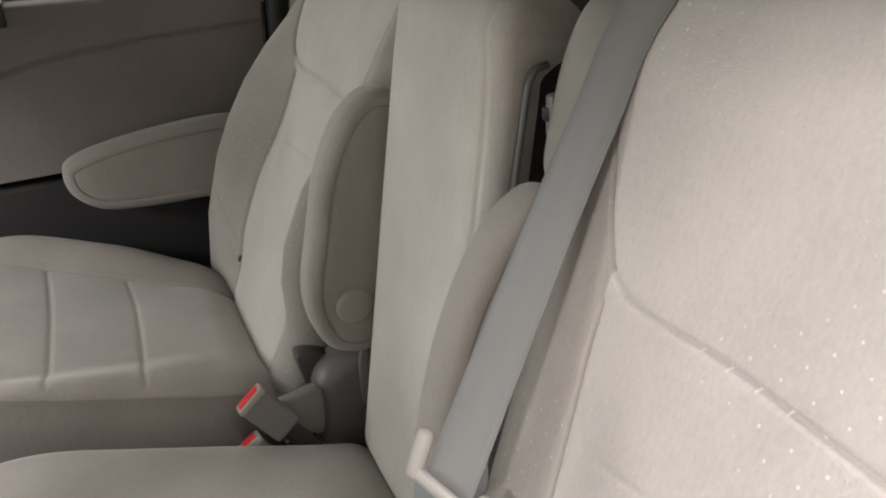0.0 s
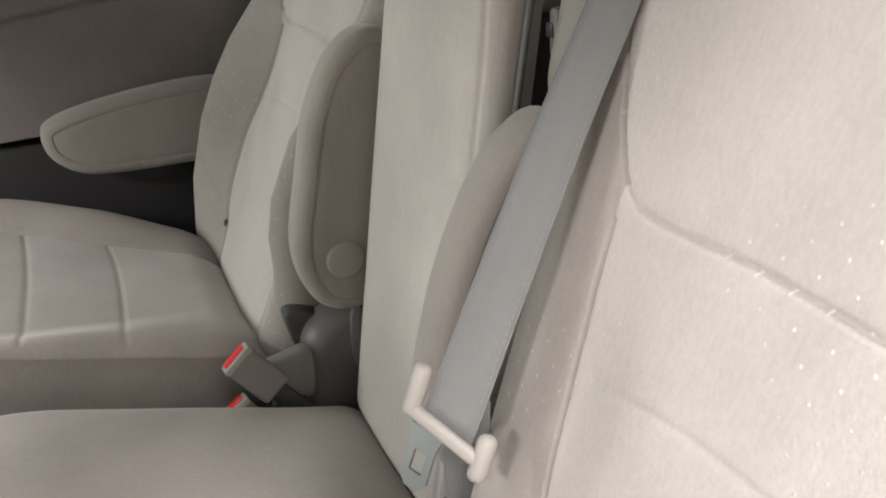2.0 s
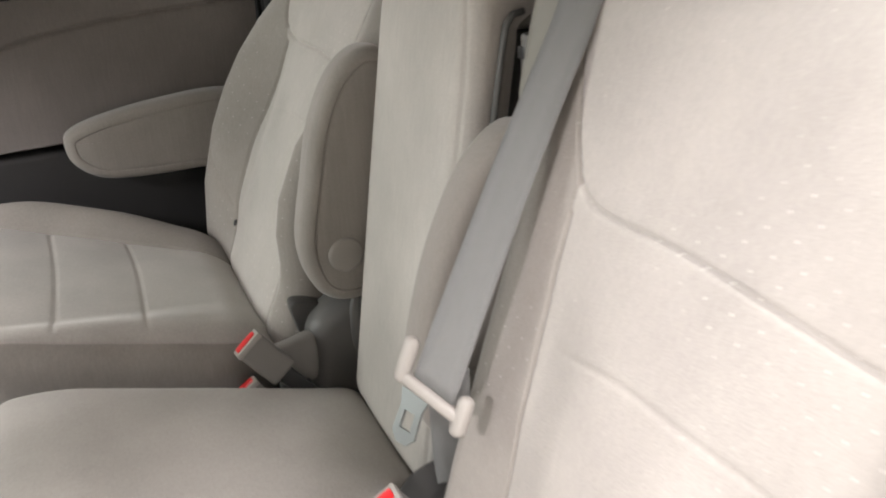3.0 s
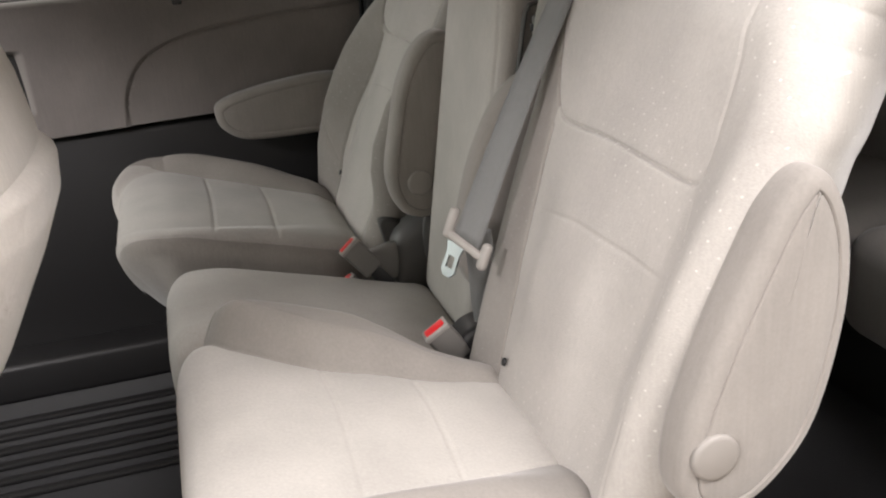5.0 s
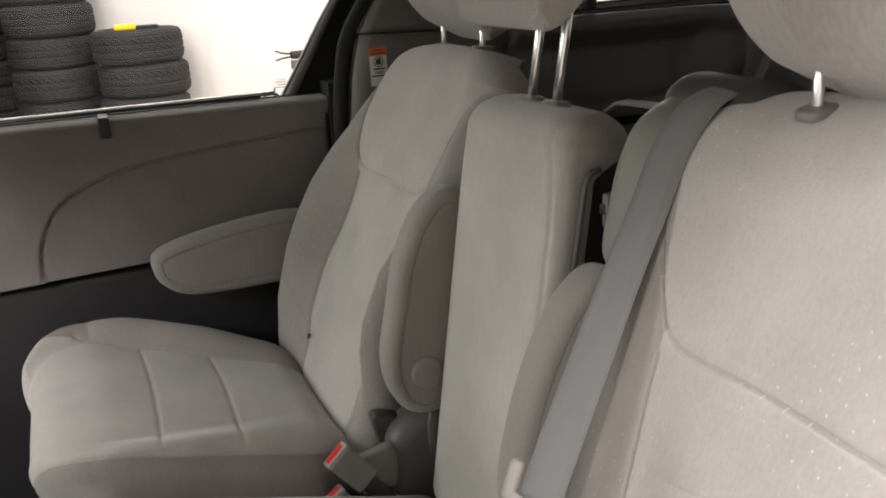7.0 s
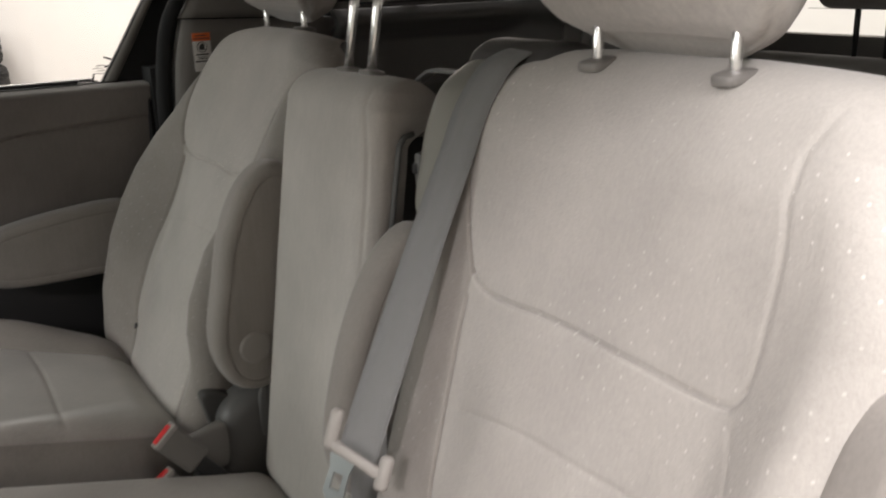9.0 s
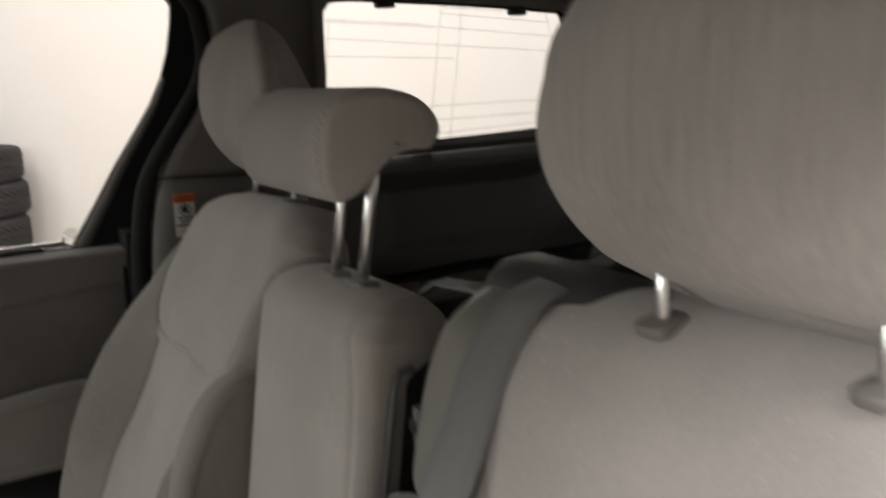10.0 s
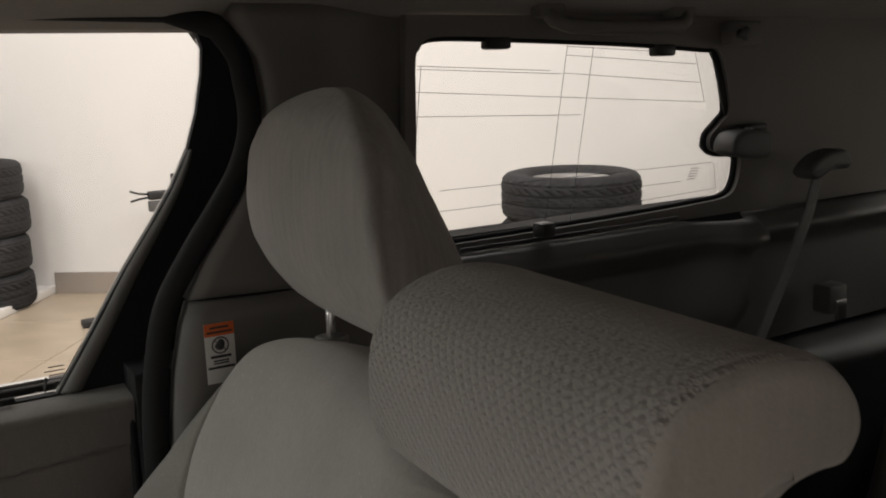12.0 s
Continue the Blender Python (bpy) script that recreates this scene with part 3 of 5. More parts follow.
quarter = thing("quarter_trim", "dark grey plastic side trim round the rear window", "side trim", kind="structure")
part("window_surround", panel_xz([(0.485, 1.032), (1.9, 1.032), (1.9, 1.35), (0.485, 1.35)], [QW], lambda x, z: 0.715 - 0.09 * (z - 1.03), 0.014), GREY_PLASTIC, quarter)


def lower_y(x, z):
    """The ledge under the window bulges into the cabin, is hollowed below it, and ends on the tray."""
    ledge = 0.035 * math.exp(-((z - 1.005) / 0.022) ** 2)
    hollow = -0.02 * float(smooth01(x, 0.58, 0.64) * (1 - smooth01(x, 0.93, 1.0)) * smooth01(z, 0.83, 0.86) * (1 - smooth01(z, 0.955, 0.98)))
    tray = 0.075 * float(1 - smooth01(z, 0.785, 0.80))
    post = 0.05 * float(smooth01(x, 0.98, 1.06) * (1 - smooth01(x, 1.08, 1.14)))
    return 0.70 - ledge - hollow - tray - post * float(smooth01(z, 0.8, 0.9))


part("side_panel", grid_panel(lambda u, v: 0.51 + 1.39 * u, lambda u, v: 0.80 + 0.23 * v, 90, 70, lower_y, 0.03), SIDE_PLASTIC, quarter)
part("lower_panel", grid_panel(lambda u, v: 0.51 + 1.39 * u, lambda u, v: 0.05 + 0.745 * v, 40, 30, lower_y, 0.03), DARK_PLASTIC, quarter, "charcoal lower side panel")
tray = piece("cup_holder_tray", box(0.54, 0.80, 0.56, 0.645, 0.765, 0.797, 0.012, 3), GREY_PLASTIC, "dark grey plastic tray with a cup holder", "tray")
part("cup_holder", lathe([(0.0, 0.0), (0.034, 0.0), (0.036, 0.003), (0.03, 0.004), (0.029, 0.002), (0.0, 0.0015)], 32), BLACK, tray, "round black cup hole").location = (0.66, 0.602, 0.797)

# weather strip round the door opening
strip_pts = [(x - 0.018, 0.70, z) for x, z in smooth_loop(STRIP, 50, closed=False)]
piece("weather_strip", tube([(0.141, 0.72, 0.05)] + strip_pts + [(0.2, 0.73, 1.356), (-0.1, 0.735, 1.362), (-0.9, 0.735, 1.362)], 0.014, 12), BLACK_RUBBER, "black rubber seal round the door opening", "door seal", "structure")

# ---------------------------------------------------------------- the far sliding door
door = thing("sliding_door", "closed sliding door with taupe cloth panel and black lower part", "car door")
DOOR_LINE = [(-0.443, 0.62), (-0.436, 0.68), (-0.412, 0.735), (-0.375, 0.772), (-0.32, 0.798), (-0.24, 0.818), (-0.1, 0.835), (0.1, 0.847)]
nx, nz = 330, 130
DX, DZ = np.meshgrid(np.linspace(-0.98, 0.128, nx), np.linspace(0.0, 1.0, nz))
low_edge = np.interp(DX, [-1.0, -0.57, -0.247, -0.018, 0.13], [0.60, 0.612, 0.622, 0.60, 0.592])
DZ = low_edge + (0.905 - low_edge) * DZ
field = seam_field(DX, DZ, [DOOR_LINE], 0.003, 0.005, 0.0, 0.03)
inside = (np.interp(DX, [p[0] for p in DOOR_LINE], [p[1] for p in DOOR_LINE]) > DZ) & (DX > -0.44)
DY = 0.772 - 0.032 * np.clip((DZ - 0.62) / 0.285, 0, 1) ** 2 - field + 0.006 * inside
DY = DY + 0.03 * (1 - smooth01(DX, -0.66, -0.63)) * smooth01(DZ, 0.665, 0.68) * (1 - smooth01(DZ, 0.80, 0.815))
front_rows = [[(DX[i, j], DY[i, j], DZ[i, j]) for j in range(nx)] for i in range(nz)]
front_rows = [[(p[0], p[1] + 0.05, p[2]) for p in front_rows[0]], [(p[0], p[1] + 0.008, p[2] - 0.003) for p in front_rows[0]]] + front_rows
front_rows += [[(p[0], p[1] + 0.006, p[2] + 0.006) for p in front_rows[-1]]]
front_rows += [[(p[0], 0.80, 0.913) for p in front_rows[-1]]]
part("upper_panel", sheet(front_rows), DOOR_CLOTH, door, "taupe cloth door panel with a curved seam")
part("panel_end", box(0.121, 0.1285, 0.745, 0.855, 0.6, 0.909, 0.003), BLACK_RUBBER, door)
part("lower_panel", box(-0.98, 0.13, 0.80, 0.88, 0.02, 0.61, 0.02, 3), DARK_PLASTIC, door, "black plastic lower door panel")
part("outer_skin", box(-0.98, 0.14, 0.90, 0.93, 0.0, 0.9, 0.01), DARK_PLASTIC, door)
WIN = [(-0.95, 0.915), (0.052, 0.915), (0.098, 0.985), (0.14, 1.053), (0.178, 1.108), (0.206, 1.151), (0.228, 1.195), (0.242, 1.239), (0.251, 1.285), (0.254, 1.317), (0.248, 1.338), (0.23, 1.351), (-0.95, 1.356)]
frame_out = [(-0.98, 0.90), (0.13, 0.90), (0.138, 0.93)] + [(x - 0.002, z) for x, z in STRIP[2:]] + [(0.25, 1.37), (-0.98, 1.37)]


def frame_y(x, z):
    return 0.795 - 0.06 * max(0.0, z - 1.0)


part("window_frame", panel_xz(frame_out, [WIN], frame_y, 0.012), BLACK_RUBBER, door, "black window frame")
# lip of the black frame; its grey, tapering strip stands in for a lit edge
edge_rings = []
edge_line = smooth_loop(WIN[1:7], 48, closed=False)
for i, (x, z) in enumerate(edge_line):
    w = 0.022 * (1 - i / 47) ** 0.8 + 0.005
    fy = frame_y(x, z)
    edge_rings.append([(x - 0.001, fy + 0.011, z), (x + 0.10 * w, fy - 0.001, z), (x + 0.35 * w, fy - 0.005, z), (x + 0.65 * w, fy - 0.006, z), (x + w, fy - 0.002, z), (x + w, fy + 0.004, z), (x + 0.3 * w, fy + 0.004, z)])
part("frame_edge", loft(edge_rings), GREY_PLASTIC, door, "rounded lip along the window's rear edge, grey to stand in for its sheen")
pane = part("glass", panel_xz(WIN, [], lambda x, z: frame_y(x, z) + 0.014, 0.004), GLASS, door, "clear window pane")
pane.visible_shadow = False
part("belt_moulding", box(-0.95, 0.05, 0.856, 0.866, 0.9125, 0.9185, 0.002), STEEL, door, "bright metal moulding along the window sill")
part("belt_seal", box(-0.95, 0.055, 0.845, 0.853, 0.905, 0.914, 0.002), BLACK_RUBBER, door)
part("sunshade_clip", box(-0.302, -0.282, 0.728, 0.83, 0.880, 0.919, 0.004), BLACK, door, "black clip on the window sill")
part("pull_pocket", box(-0.76, -0.635, 0.785, 0.80, 0.672, 0.808, 0.006), DARK_PLASTIC, door, "dark recessed door pull")
part("sill_rod", tube([(-0.5, 0.79, 0.921), (-0.2, 0.79, 0.9205), (0.005, 0.79, 0.9195)], 0.0035, 8), BLACK, door, "black rod along the window sill")
part("sill_hook", tube([(0.03, 0.82, 0.913), (0.04, 0.82, 0.912), (0.043, 0.82, 0.93)], 0.0018, 6), BLACK, door)
for k in range(4):
    part("glass_mark", box(0.046 - 0.005 * (k % 2), 0.064, 0.8075, 0.808, 0.945 - 0.005 * k, 0.9462 - 0.005 * k), PRINT, door, "small dark print on the glass")

# ---------------------------------------------------------------- rear side window
qwin = thing("window_1", "rear side window with printed aerial lines", "window", kind="structure")
glass_y = lambda x, z: 0.735 - 0.09 * (z - 1.03)
qp = part("pane", panel_xz(QW, [], glass_y, 0.004), GLASS, qwin)
qp.visible_shadow = False
LINES = [(0.512, 1.287, 0.727, 1.276), (0.512, 1.283, 0.747, 1.271), (0.509, 1.254, 1.039, 1.219), (0.51, 1.222, 0.786, 1.211), (0.756, 1.31, 0.731, 1.05), (0.804, 1.307, 0.778, 1.05),
         (0.756, 1.309, 0.916, 1.3), (0.755, 1.297, 1.013, 1.279), (0.75, 1.272, 1.026, 1.25), (1.009, 1.299, 1.04, 1.219), (0.518, 1.287, 0.507, 1.131), (0.548, 1.12, 1.071, 1.119), (0.547, 1.091, 1.003, 1.093), (1.075, 1.117, 1.085, 1.074), (0.587, 1.06, 1.081, 1.074)]
for x0, z0, x1, z1 in LINES:
    part("aerial_line", tube([(x0, glass_y(x0, z0) - 0.001, z0), (x1, glass_y(x1, z1) - 0.001, z1)], 0.0004, 5), PRINT, qwin, "thin dark line printed on the glass")
for k in range(5):
    part("glass_mark", box(1.022 - 0.002 * k, 1.040 - 0.002 * k, 0.7255, 0.726, 1.112 - 0.0042 * k, 1.113 - 0.0042 * k), PRINT, qwin, "small dark print on the glass")
rim_pts = [(x, glass_y(x, z) - 0.006, z) for x, z in QW]
part("window_seal", tube(rim_pts, 0.006, 8, True), BLACK_RUBBER, qwin, "black rubber window seal")
for cx, cz in ((0.628, 1.312), (0.93, 1.298)):
    part("shade_clip", box(cx - 0.018, cx + 0.018, 0.688, 0.712, cz - 0.006, cz + 0.012, 0.004), BLACK, qwin, "black shade clip")
part("shade_clip", box(0.695, 0.72, 0.69, 0.715, 1.04, 1.062, 0.004), BLACK, qwin, "black shade clip")
part("sill_rod", tube([(0.56, 0.693, 1.041), (0.75, 0.693, 1.041), (0.96, 0.693, 1.043)], 0.003, 6), BLACK, qwin, "black rod on the sill")
part("rear_band", strip([(1.045, 0.70, 1.30), (1.065, 0.703, 1.25), (1.085, 0.706, 1.20), (1.10, 0.708, 1.16)], [(1, 0, 0.2)] * 4, 0.022, 0.004), BLACK, qwin)
latch = thing("window_latch", "grey plastic vent window latch with black arm", "latch", (1.09, 0.70, 1.155))
part("housing", slab([(-0.045, -0.018), (0.03, -0.026), (0.036, 0.0), (0.03, 0.014), (-0.01, 0.02), (-0.042, 0.012)], -0.05, 0.0, 0.008, 40), SEAT_PLASTIC, latch)
part("arm", box(0.0, 0.06, -0.02, 0.0, 0.014, 0.026, 0.005), BLACK, latch, "black latch arm")
part("knob", lathe([(0.0, 0.0), (0.006, 0.0), (0.006, 0.004), (0.0, 0.005)], 16), STEEL, latch).location = (0.0, -0.03, 0.018)

# ---------------------------------------------------------------- fittings on the ceiling and side trim
dome = thing("ceiling_speaker", "round grey grille in the headliner", "speaker", (0.6, 0.60, 1.375))
part("ring", lathe([(0.048, 0.0), (0.06, -0.004), (0.063, 0.002), (0.06, 0.012), (0.048, 0.012)], 40), GREY_PLASTIC, dome)
part("grille", lathe([(0.0, 0.002), (0.048, 0.002), (0.048, 0.01), (0.0, 0.01)], 32), DARK_PLASTIC, dome)
handle = thing("grab_handle", "grey plastic grab handle under the headliner", "grab handle", (0.81, 0.665, 1.345))
part("grip", tube([(-0.125, 0.0, 0.01), (-0.12, -0.012, -0.004), (-0.10, -0.022, -0.012), (-0.04, -0.026, -0.014), (0.04, -0.026, -0.014), (0.1, -0.022, -0.012), (0.12, -0.012, -0.004), (0.125, 0.0, 0.01)], 0.010, 10), GREY_PLASTIC, handle)
for hx in (-0.12, 0.12):
    part("mount", box(hx - 0.022, hx + 0.022, -0.012, 0.015, 0.0, 0.02, 0.006), GREY_PLASTIC, handle)
hook = thing("coat_hook", "small grey coat hook by the headliner", "hook", (1.07, 0.665, 1.322))
part("plate", box(-0.035, 0.035, -0.006, 0.02, -0.018, 0.02, 0.006), GREY_PLASTIC, hook)
part("peg", lathe([(0.0, 0.0), (0.007, 0.0), (0.008, 0.01), (0.011, 0.013), (0.0, 0.016)], 16), SEAT_PLASTIC, hook).matrix_basis = pose(-0.02, -0.006, 0, 90, 0, 0)

belt3 = thing("third_row_belt", "grey seat belt hanging from its pillar guide", "seat belt", (1.22, 0.63, 1.115))
part("guide", slab([(-0.05, -0.012), (-0.02, 0.012), (0.03, 0.02), (0.055, 0.005), (0.05, -0.012), (0.01, -0.014), (-0.03, -0.026)], -0.02, 0.02, 0.008, 40), SEAT_PLASTIC, belt3, "grey plastic belt guide")
part("webbing", strip([(0.0, 0.0, 0.0), (-0.03, -0.004, -0.08), (-0.07, 0.0, -0.17), (-0.13, 0.01, -0.3), (-0.16, 0.02, -0.42)], [(1, 0.3, -0.3)] * 5, 0.04, 0.002), WEBBING, belt3)
bucket = thing("belt_holder", "small grey plastic belt buckle holder on the trim", "belt holder", (1.29, 0.64, 0.87))
part("body", box(-0.024, 0.024, -0.008, 0.03, -0.026, 0.026, 0.007), SEAT_PLASTIC, bucket)
part("tongue", box(-0.010, 0.016, -0.013, -0.008, -0.035, 0.0, 0.002), STEEL, bucket)

sticker = thing("warning_label", "orange and white warning label on the pillar trim", "label", (0.217, 0.6725, 0.967))
part("sheet", box(-0.0175, 0.0175, 0.0, 0.0008, -0.036, 0.036), WHITE_PAPER, sticker)
part("header", box(-0.0175, 0.0175, -0.0008, 0.0, 0.021, 0.036), ORANGE_PAPER, sticker, "orange header band")
for k, (z, h, w) in enumerate(((0.031, 0.0022, 0.011), (0.0255, 0.0022, 0.015), (-0.004, 0.0026, 0.012), (-0.009, 0.0012, 0.009), (-0.012, 0.0012, 0.009), (-0.017, 0.0024, 0.0155))):
    part("print_line", box(-w, w, -0.0014, -0.0008 if k < 2 else 0.0, z - h / 2, z + h / 2), PRINT, sticker)
ringm = [(0.0095 * math.cos(a), -0.001, 0.0095 + 0.0095 * math.sin(a)) for a in np.linspace(0, 2 * math.pi, 24, endpoint=False)]
part("ring_sign", tube(ringm, 0.0008, 5, True), PRINT, sticker)
part("ring_slash", tube([(-0.0065, -0.001, 0.016), (0.0065, -0.001, 0.003)], 0.0007, 5), PRINT, sticker)
part("symbol", slab([(-0.004, 0.005), (0.002, 0.004), (0.005, 0.009), (0.004, 0.015), (0.0, 0.0165), (-0.003, 0.013), (-0.006, 0.009)], -0.0012, 0.0, 0.0003, 24, 2), PRINT, sticker)

piece("wall_far_rear", panel_xz([(0.132, -0.05), (1.9, -0.05), (1.9, 1.40), (0.25, 1.40)] + [(x - 0.0105, z) for x, z in STRIP[::-1]], [[(0.47, 1.036), (1.4, 1.036), (1.4, 1.345), (0.47, 1.345)]], lambda x, z: 0.815 - 0.06 * max(0.0, z - 1.0), 0.05), BLACK_RUBBER, "dark car body side behind the trim", "car side", "structure")

piece("door_jamb", box(0.1295, 0.21, 0.735, 0.813, 0.0, 0.94, 0.003), BLACK_RUBBER, "black door jamb behind the sliding door", "door jamb", "structure")

# near side, front and rear walls that close the cabin; the near door stands open
NEAR_HOLE = [(-0.78, 0.02), (0.40, 0.02), (0.42, 0.9), (0.36, 1.2), (0.3, 1.33), (-0.72, 1.33), (-0.78, 1.2)]
piece("wall_near", panel_xz([(-1.7, -0.05), (1.9, -0.05), (1.9, 1.40), (-1.7, 1.40)], [NEAR_HOLE, [(0.62, 1.05), (1.1, 1.05), (1.05, 1.3), (0.62, 1.3)]], lambda x, z: -0.84, 0.04), GREY_PLASTIC, "grey car side with the door opening", "car side", "structure")
piece("wall_far_front", panel_xz([(-1.7, -0.05), (-0.985, -0.05), (-0.985, 1.40), (-1.7, 1.40)], [[(-1.6, 0.92), (-1.08, 0.92), (-1.08, 1.3), (-1.3, 1.3)]], lambda x, z: 0.80, 0.1), GREY_PLASTIC, "grey front door side of the cabin", "car side", "structure")
piece("wall_front", box(-1.75, -1.7, -0.8, 0.9, -0.05, 0.85, 0.01), DARK_PLASTIC, "dark bulkhead below the windscreen", "bulkhead", "structure")
HATCH = [(-0.58, 0.90), (0.66, 0.90), (0.60, 1.32), (-0.52, 1.32)]
hm = panel_xz([(-0.8, -0.05), (0.9, -0.05), (0.9, 1.40), (-0.8, 1.40)], [HATCH], lambda x, z: 0.0, 0.05)
hatch = piece("wall_rear", hm, GREY_PLASTIC, "grey tailgate with its window", "tailgate", "structure")
hatch.matrix_world = Matrix.Translation((1.88, 0, 0)) @ Matrix(((0, 1, 0, 0), (1, 0, 0, 0), (0, 0, 1, 0), (0, 0, 0, 1)))
for k in range(9):
    z = 0.97 + 0.04 * k
    part("heater_line", tube([(-0.55, 0.0, z), (0.55, 0.0, z)], 0.0008, 4), PRINT, hatch, "thin heater wire on the rear glass")


# ---------------------------------------------------------------- seats
LEAN_BACK = math.atan(0.45)
T_UP = np.array([math.sin(LEAN_BACK), 0, math.cos(LEAN_BACK)])
N_FWD = np.array([-math.cos(LEAN_BACK), 0, math.sin(LEAN_BACK)])


def chair_back_mesh(outer, L):
    """Captain's chair backrest: the bolster on the door side (outer: +1 or -1) is the fuller one; sloping shoulders, sewn panels."""
    hw = lambda s: rounded(s if s < 0.45 else 0.45 + (s - 0.45) * 0.25 / (L - 0.45), [0, 0.05, 0.15, 0.35, 0.45, 0.52, 0.58, 0.62, 0.65, 0.67, 0.685, 0.695, 0.70], [0.225, 0.25, 0.262, 0.268, 0.266, 0.258, 0.238, 0.212, 0.182, 0.152, 0.118, 0.08, 0.045], 0.012)
    bol = lambda s: np.interp(s, [0, 0.05, 0.14, 0.24, 0.31, 0.38, 0.445, 0.50, 0.58, 0.7], [0.0, 0.02, 0.048, 0.062, 0.062, 0.054, 0.038, 0.02, 0.004, 0.0])
    side = [(0.105, 0.02), (0.115, 0.08), (0.137, 0.135), (0.142, 0.2), (0.141, 0.26), (0.134, 0.32), (0.132, 0.37), (0.137, 0.43)]
    if outer < 0:
        side = [(0.10, 0.05), (0.12, 0.15), (0.127, 0.198), (0.136, 0.241), (0.141, 0.29), (0.146, 0.34), (0.15, 0.385), (0.151, 0.425)]
    top_side = [(0.15, 0.452), (0.172, 0.49), (0.19, 0.54), (0.196, 0.60), (0.19, 0.66)]
    cross = [(0.15, 0.455), (0.135, 0.443), (0.10, 0.438), (0.0, 0.441), (-0.1, 0.438), (-0.135, 0.443), (-0.15, 0.455)]
    aisle = [(0.175, 0.02), (0.188, 0.1), (0.192, 0.2), (0.192, 0.3), (0.188, 0.38), (0.18, 0.43), (0.178, 0.46), (0.186, 0.51), (0.194, 0.56), (0.196, 0.60), (0.19, 0.66)]
    if outer > 0:
        cross = cross[:-1] + [(-0.155, 0.449), (-0.178, 0.46)]
        lines = [side, top_side, [(-u, s) for u, s in aisle], cross]
        slight = [[(0.245, 0.255), (0.2, 0.19), (0.145, 0.13)]]
    else:
        # the flat panel reaches far towards the door before the side bolster begins
        lines = [side, [(0.15, 0.455), (0.135, 0.443), (0.10, 0.438), (0.0, 0.441), (-0.1, 0.438), (-0.15, 0.436), (-0.167, 0.437), (-0.176, 0.441), (-0.1815, 0.453)], top_side]
        slight = [[(-0.1815, 0.453), (-0.182, 0.475), (-0.178, 0.51), (-0.172, 0.55), (-0.158, 0.60), (-0.135, 0.66)],
                  [(-0.181, 0.425), (-0.193, 0.395), (-0.207, 0.34), (-0.216, 0.25), (-0.222, 0.17), (-0.21, 0.05)]]
    faint = [[(0.118, 0.318), (0.06, 0.328), (0.0, 0.335), (-0.06, 0.337), (-0.118, 0.338), (-0.2, 0.335)]]

    def front(u, s, w):
        if outer > 0:
            inner = np.interp(s, [0.06, 0.11, 0.15, 0.19, 0.24, 0.32, 0.42, 0.5], [0.0, 0.004, 0.018, 0.038, 0.05, 0.05, 0.025, 0.0])
            d = np.where(u > 0, bol(s) * smooth01(u, 0.115, 0.215), inner * smooth01(-u, 0.185, 0.235))
        else:
            d = np.where(u < 0, 0.42 * bol(s) * smooth01(-u, 0.17, 0.235), 0.10 * bol(s) * smooth01(u, 0.115, 0.215))
        d = d - 0.006 * (1 - smooth01(np.abs(u), 0.0, 0.14)) * smooth01(s, 0.4, 0.5)
        d = d + 0.010 * np.exp(-((s - 0.25) / 0.12) ** 2) * (1 - smooth01(np.abs(u), 0.05, 0.13))
        if outer < 0:
            d = d - 0.032 * smooth01(s, 0.58, 0.72)
        return d + seam_field(u, s, lines, 0.0018, 0.005, 0.005 if outer > 0 else 0.0015, 0.02) + seam_field(u, s, faint + slight, 0.0026, 0.0012, 0.0)
    back = lambda s: float(np.interp(s, [0, 0.1, 0.5, 0.70], [-0.10, -0.12, -0.115, -0.105 if outer > 0 else -0.16]))
    rings = padded(L, hw, front, back, 0.05, 0.058, 300, 360)

    def wide(u, s):
        if u * outer > 0:
            return u * (1.03 + (0.0 if outer > 0 else float(np.interp(s, [0.22, 0.4, 0.5, 0.59, 0.625, 0.667, 0.688, L], [0.0, 0.07, 0.12, 0.18, 0.27, 0.52, 1.0, 1.86]))))
        full = float(np.interp(s, [0, 0.05, 0.5, L - 0.06, L - 0.03, L - 0.012, L], [0.20, 0.225, 0.232, 0.225, 0.205, 0.18, 0.14]))
        return u / hw(s) * full

    P = [[np.array([-0.045, 0, 0.40]) + T_UP * q[2] + N_FWD * q[1] + np.array([0, wide(q[0], q[2]), 0]) for q in r] for r in rings]
    me = loft(P)
    me.materials.append(FABRIC_DOTS)
    inward = side + top_side
    two_cloths(me, rings, lambda u, q: -np.interp(q, [k[1] for k in aisle], [k[0] for k in aisle]) if outer > 0 else -1.0, lambda u, q: np.interp(q, [k[1] for k in inward], [k[0] for k in inward]), 300)
    return me


def two_cloths(me, rings, low, high, nu):
    """Marks the second cloth, outside the sewn panel between low and high."""
    u = np.array([r[:, 0] for r in rings])
    q = np.array([r[:, 2] for r in rings])
    inside = np.minimum(u - low(u, q), high(u, q) - u)
    value = 1.0 - smooth01(inside, -0.0015, 0.0015)
    value[:, nu:] = 1.0
    cloth = me.attributes.new("cloth", "FLOAT", "POINT")
    cloth.data.foreach_set("value", value.ravel().astype(np.float32))


def rounded(s, xs, ys, reach=0.02):
    """A curve through the points with its corners rounded off, exact at both ends."""
    r = min(reach, s - xs[0], xs[-1] - s)
    return float(np.mean(np.interp(s + np.linspace(-1, 1, 11) * max(0.0, r), xs, ys)))


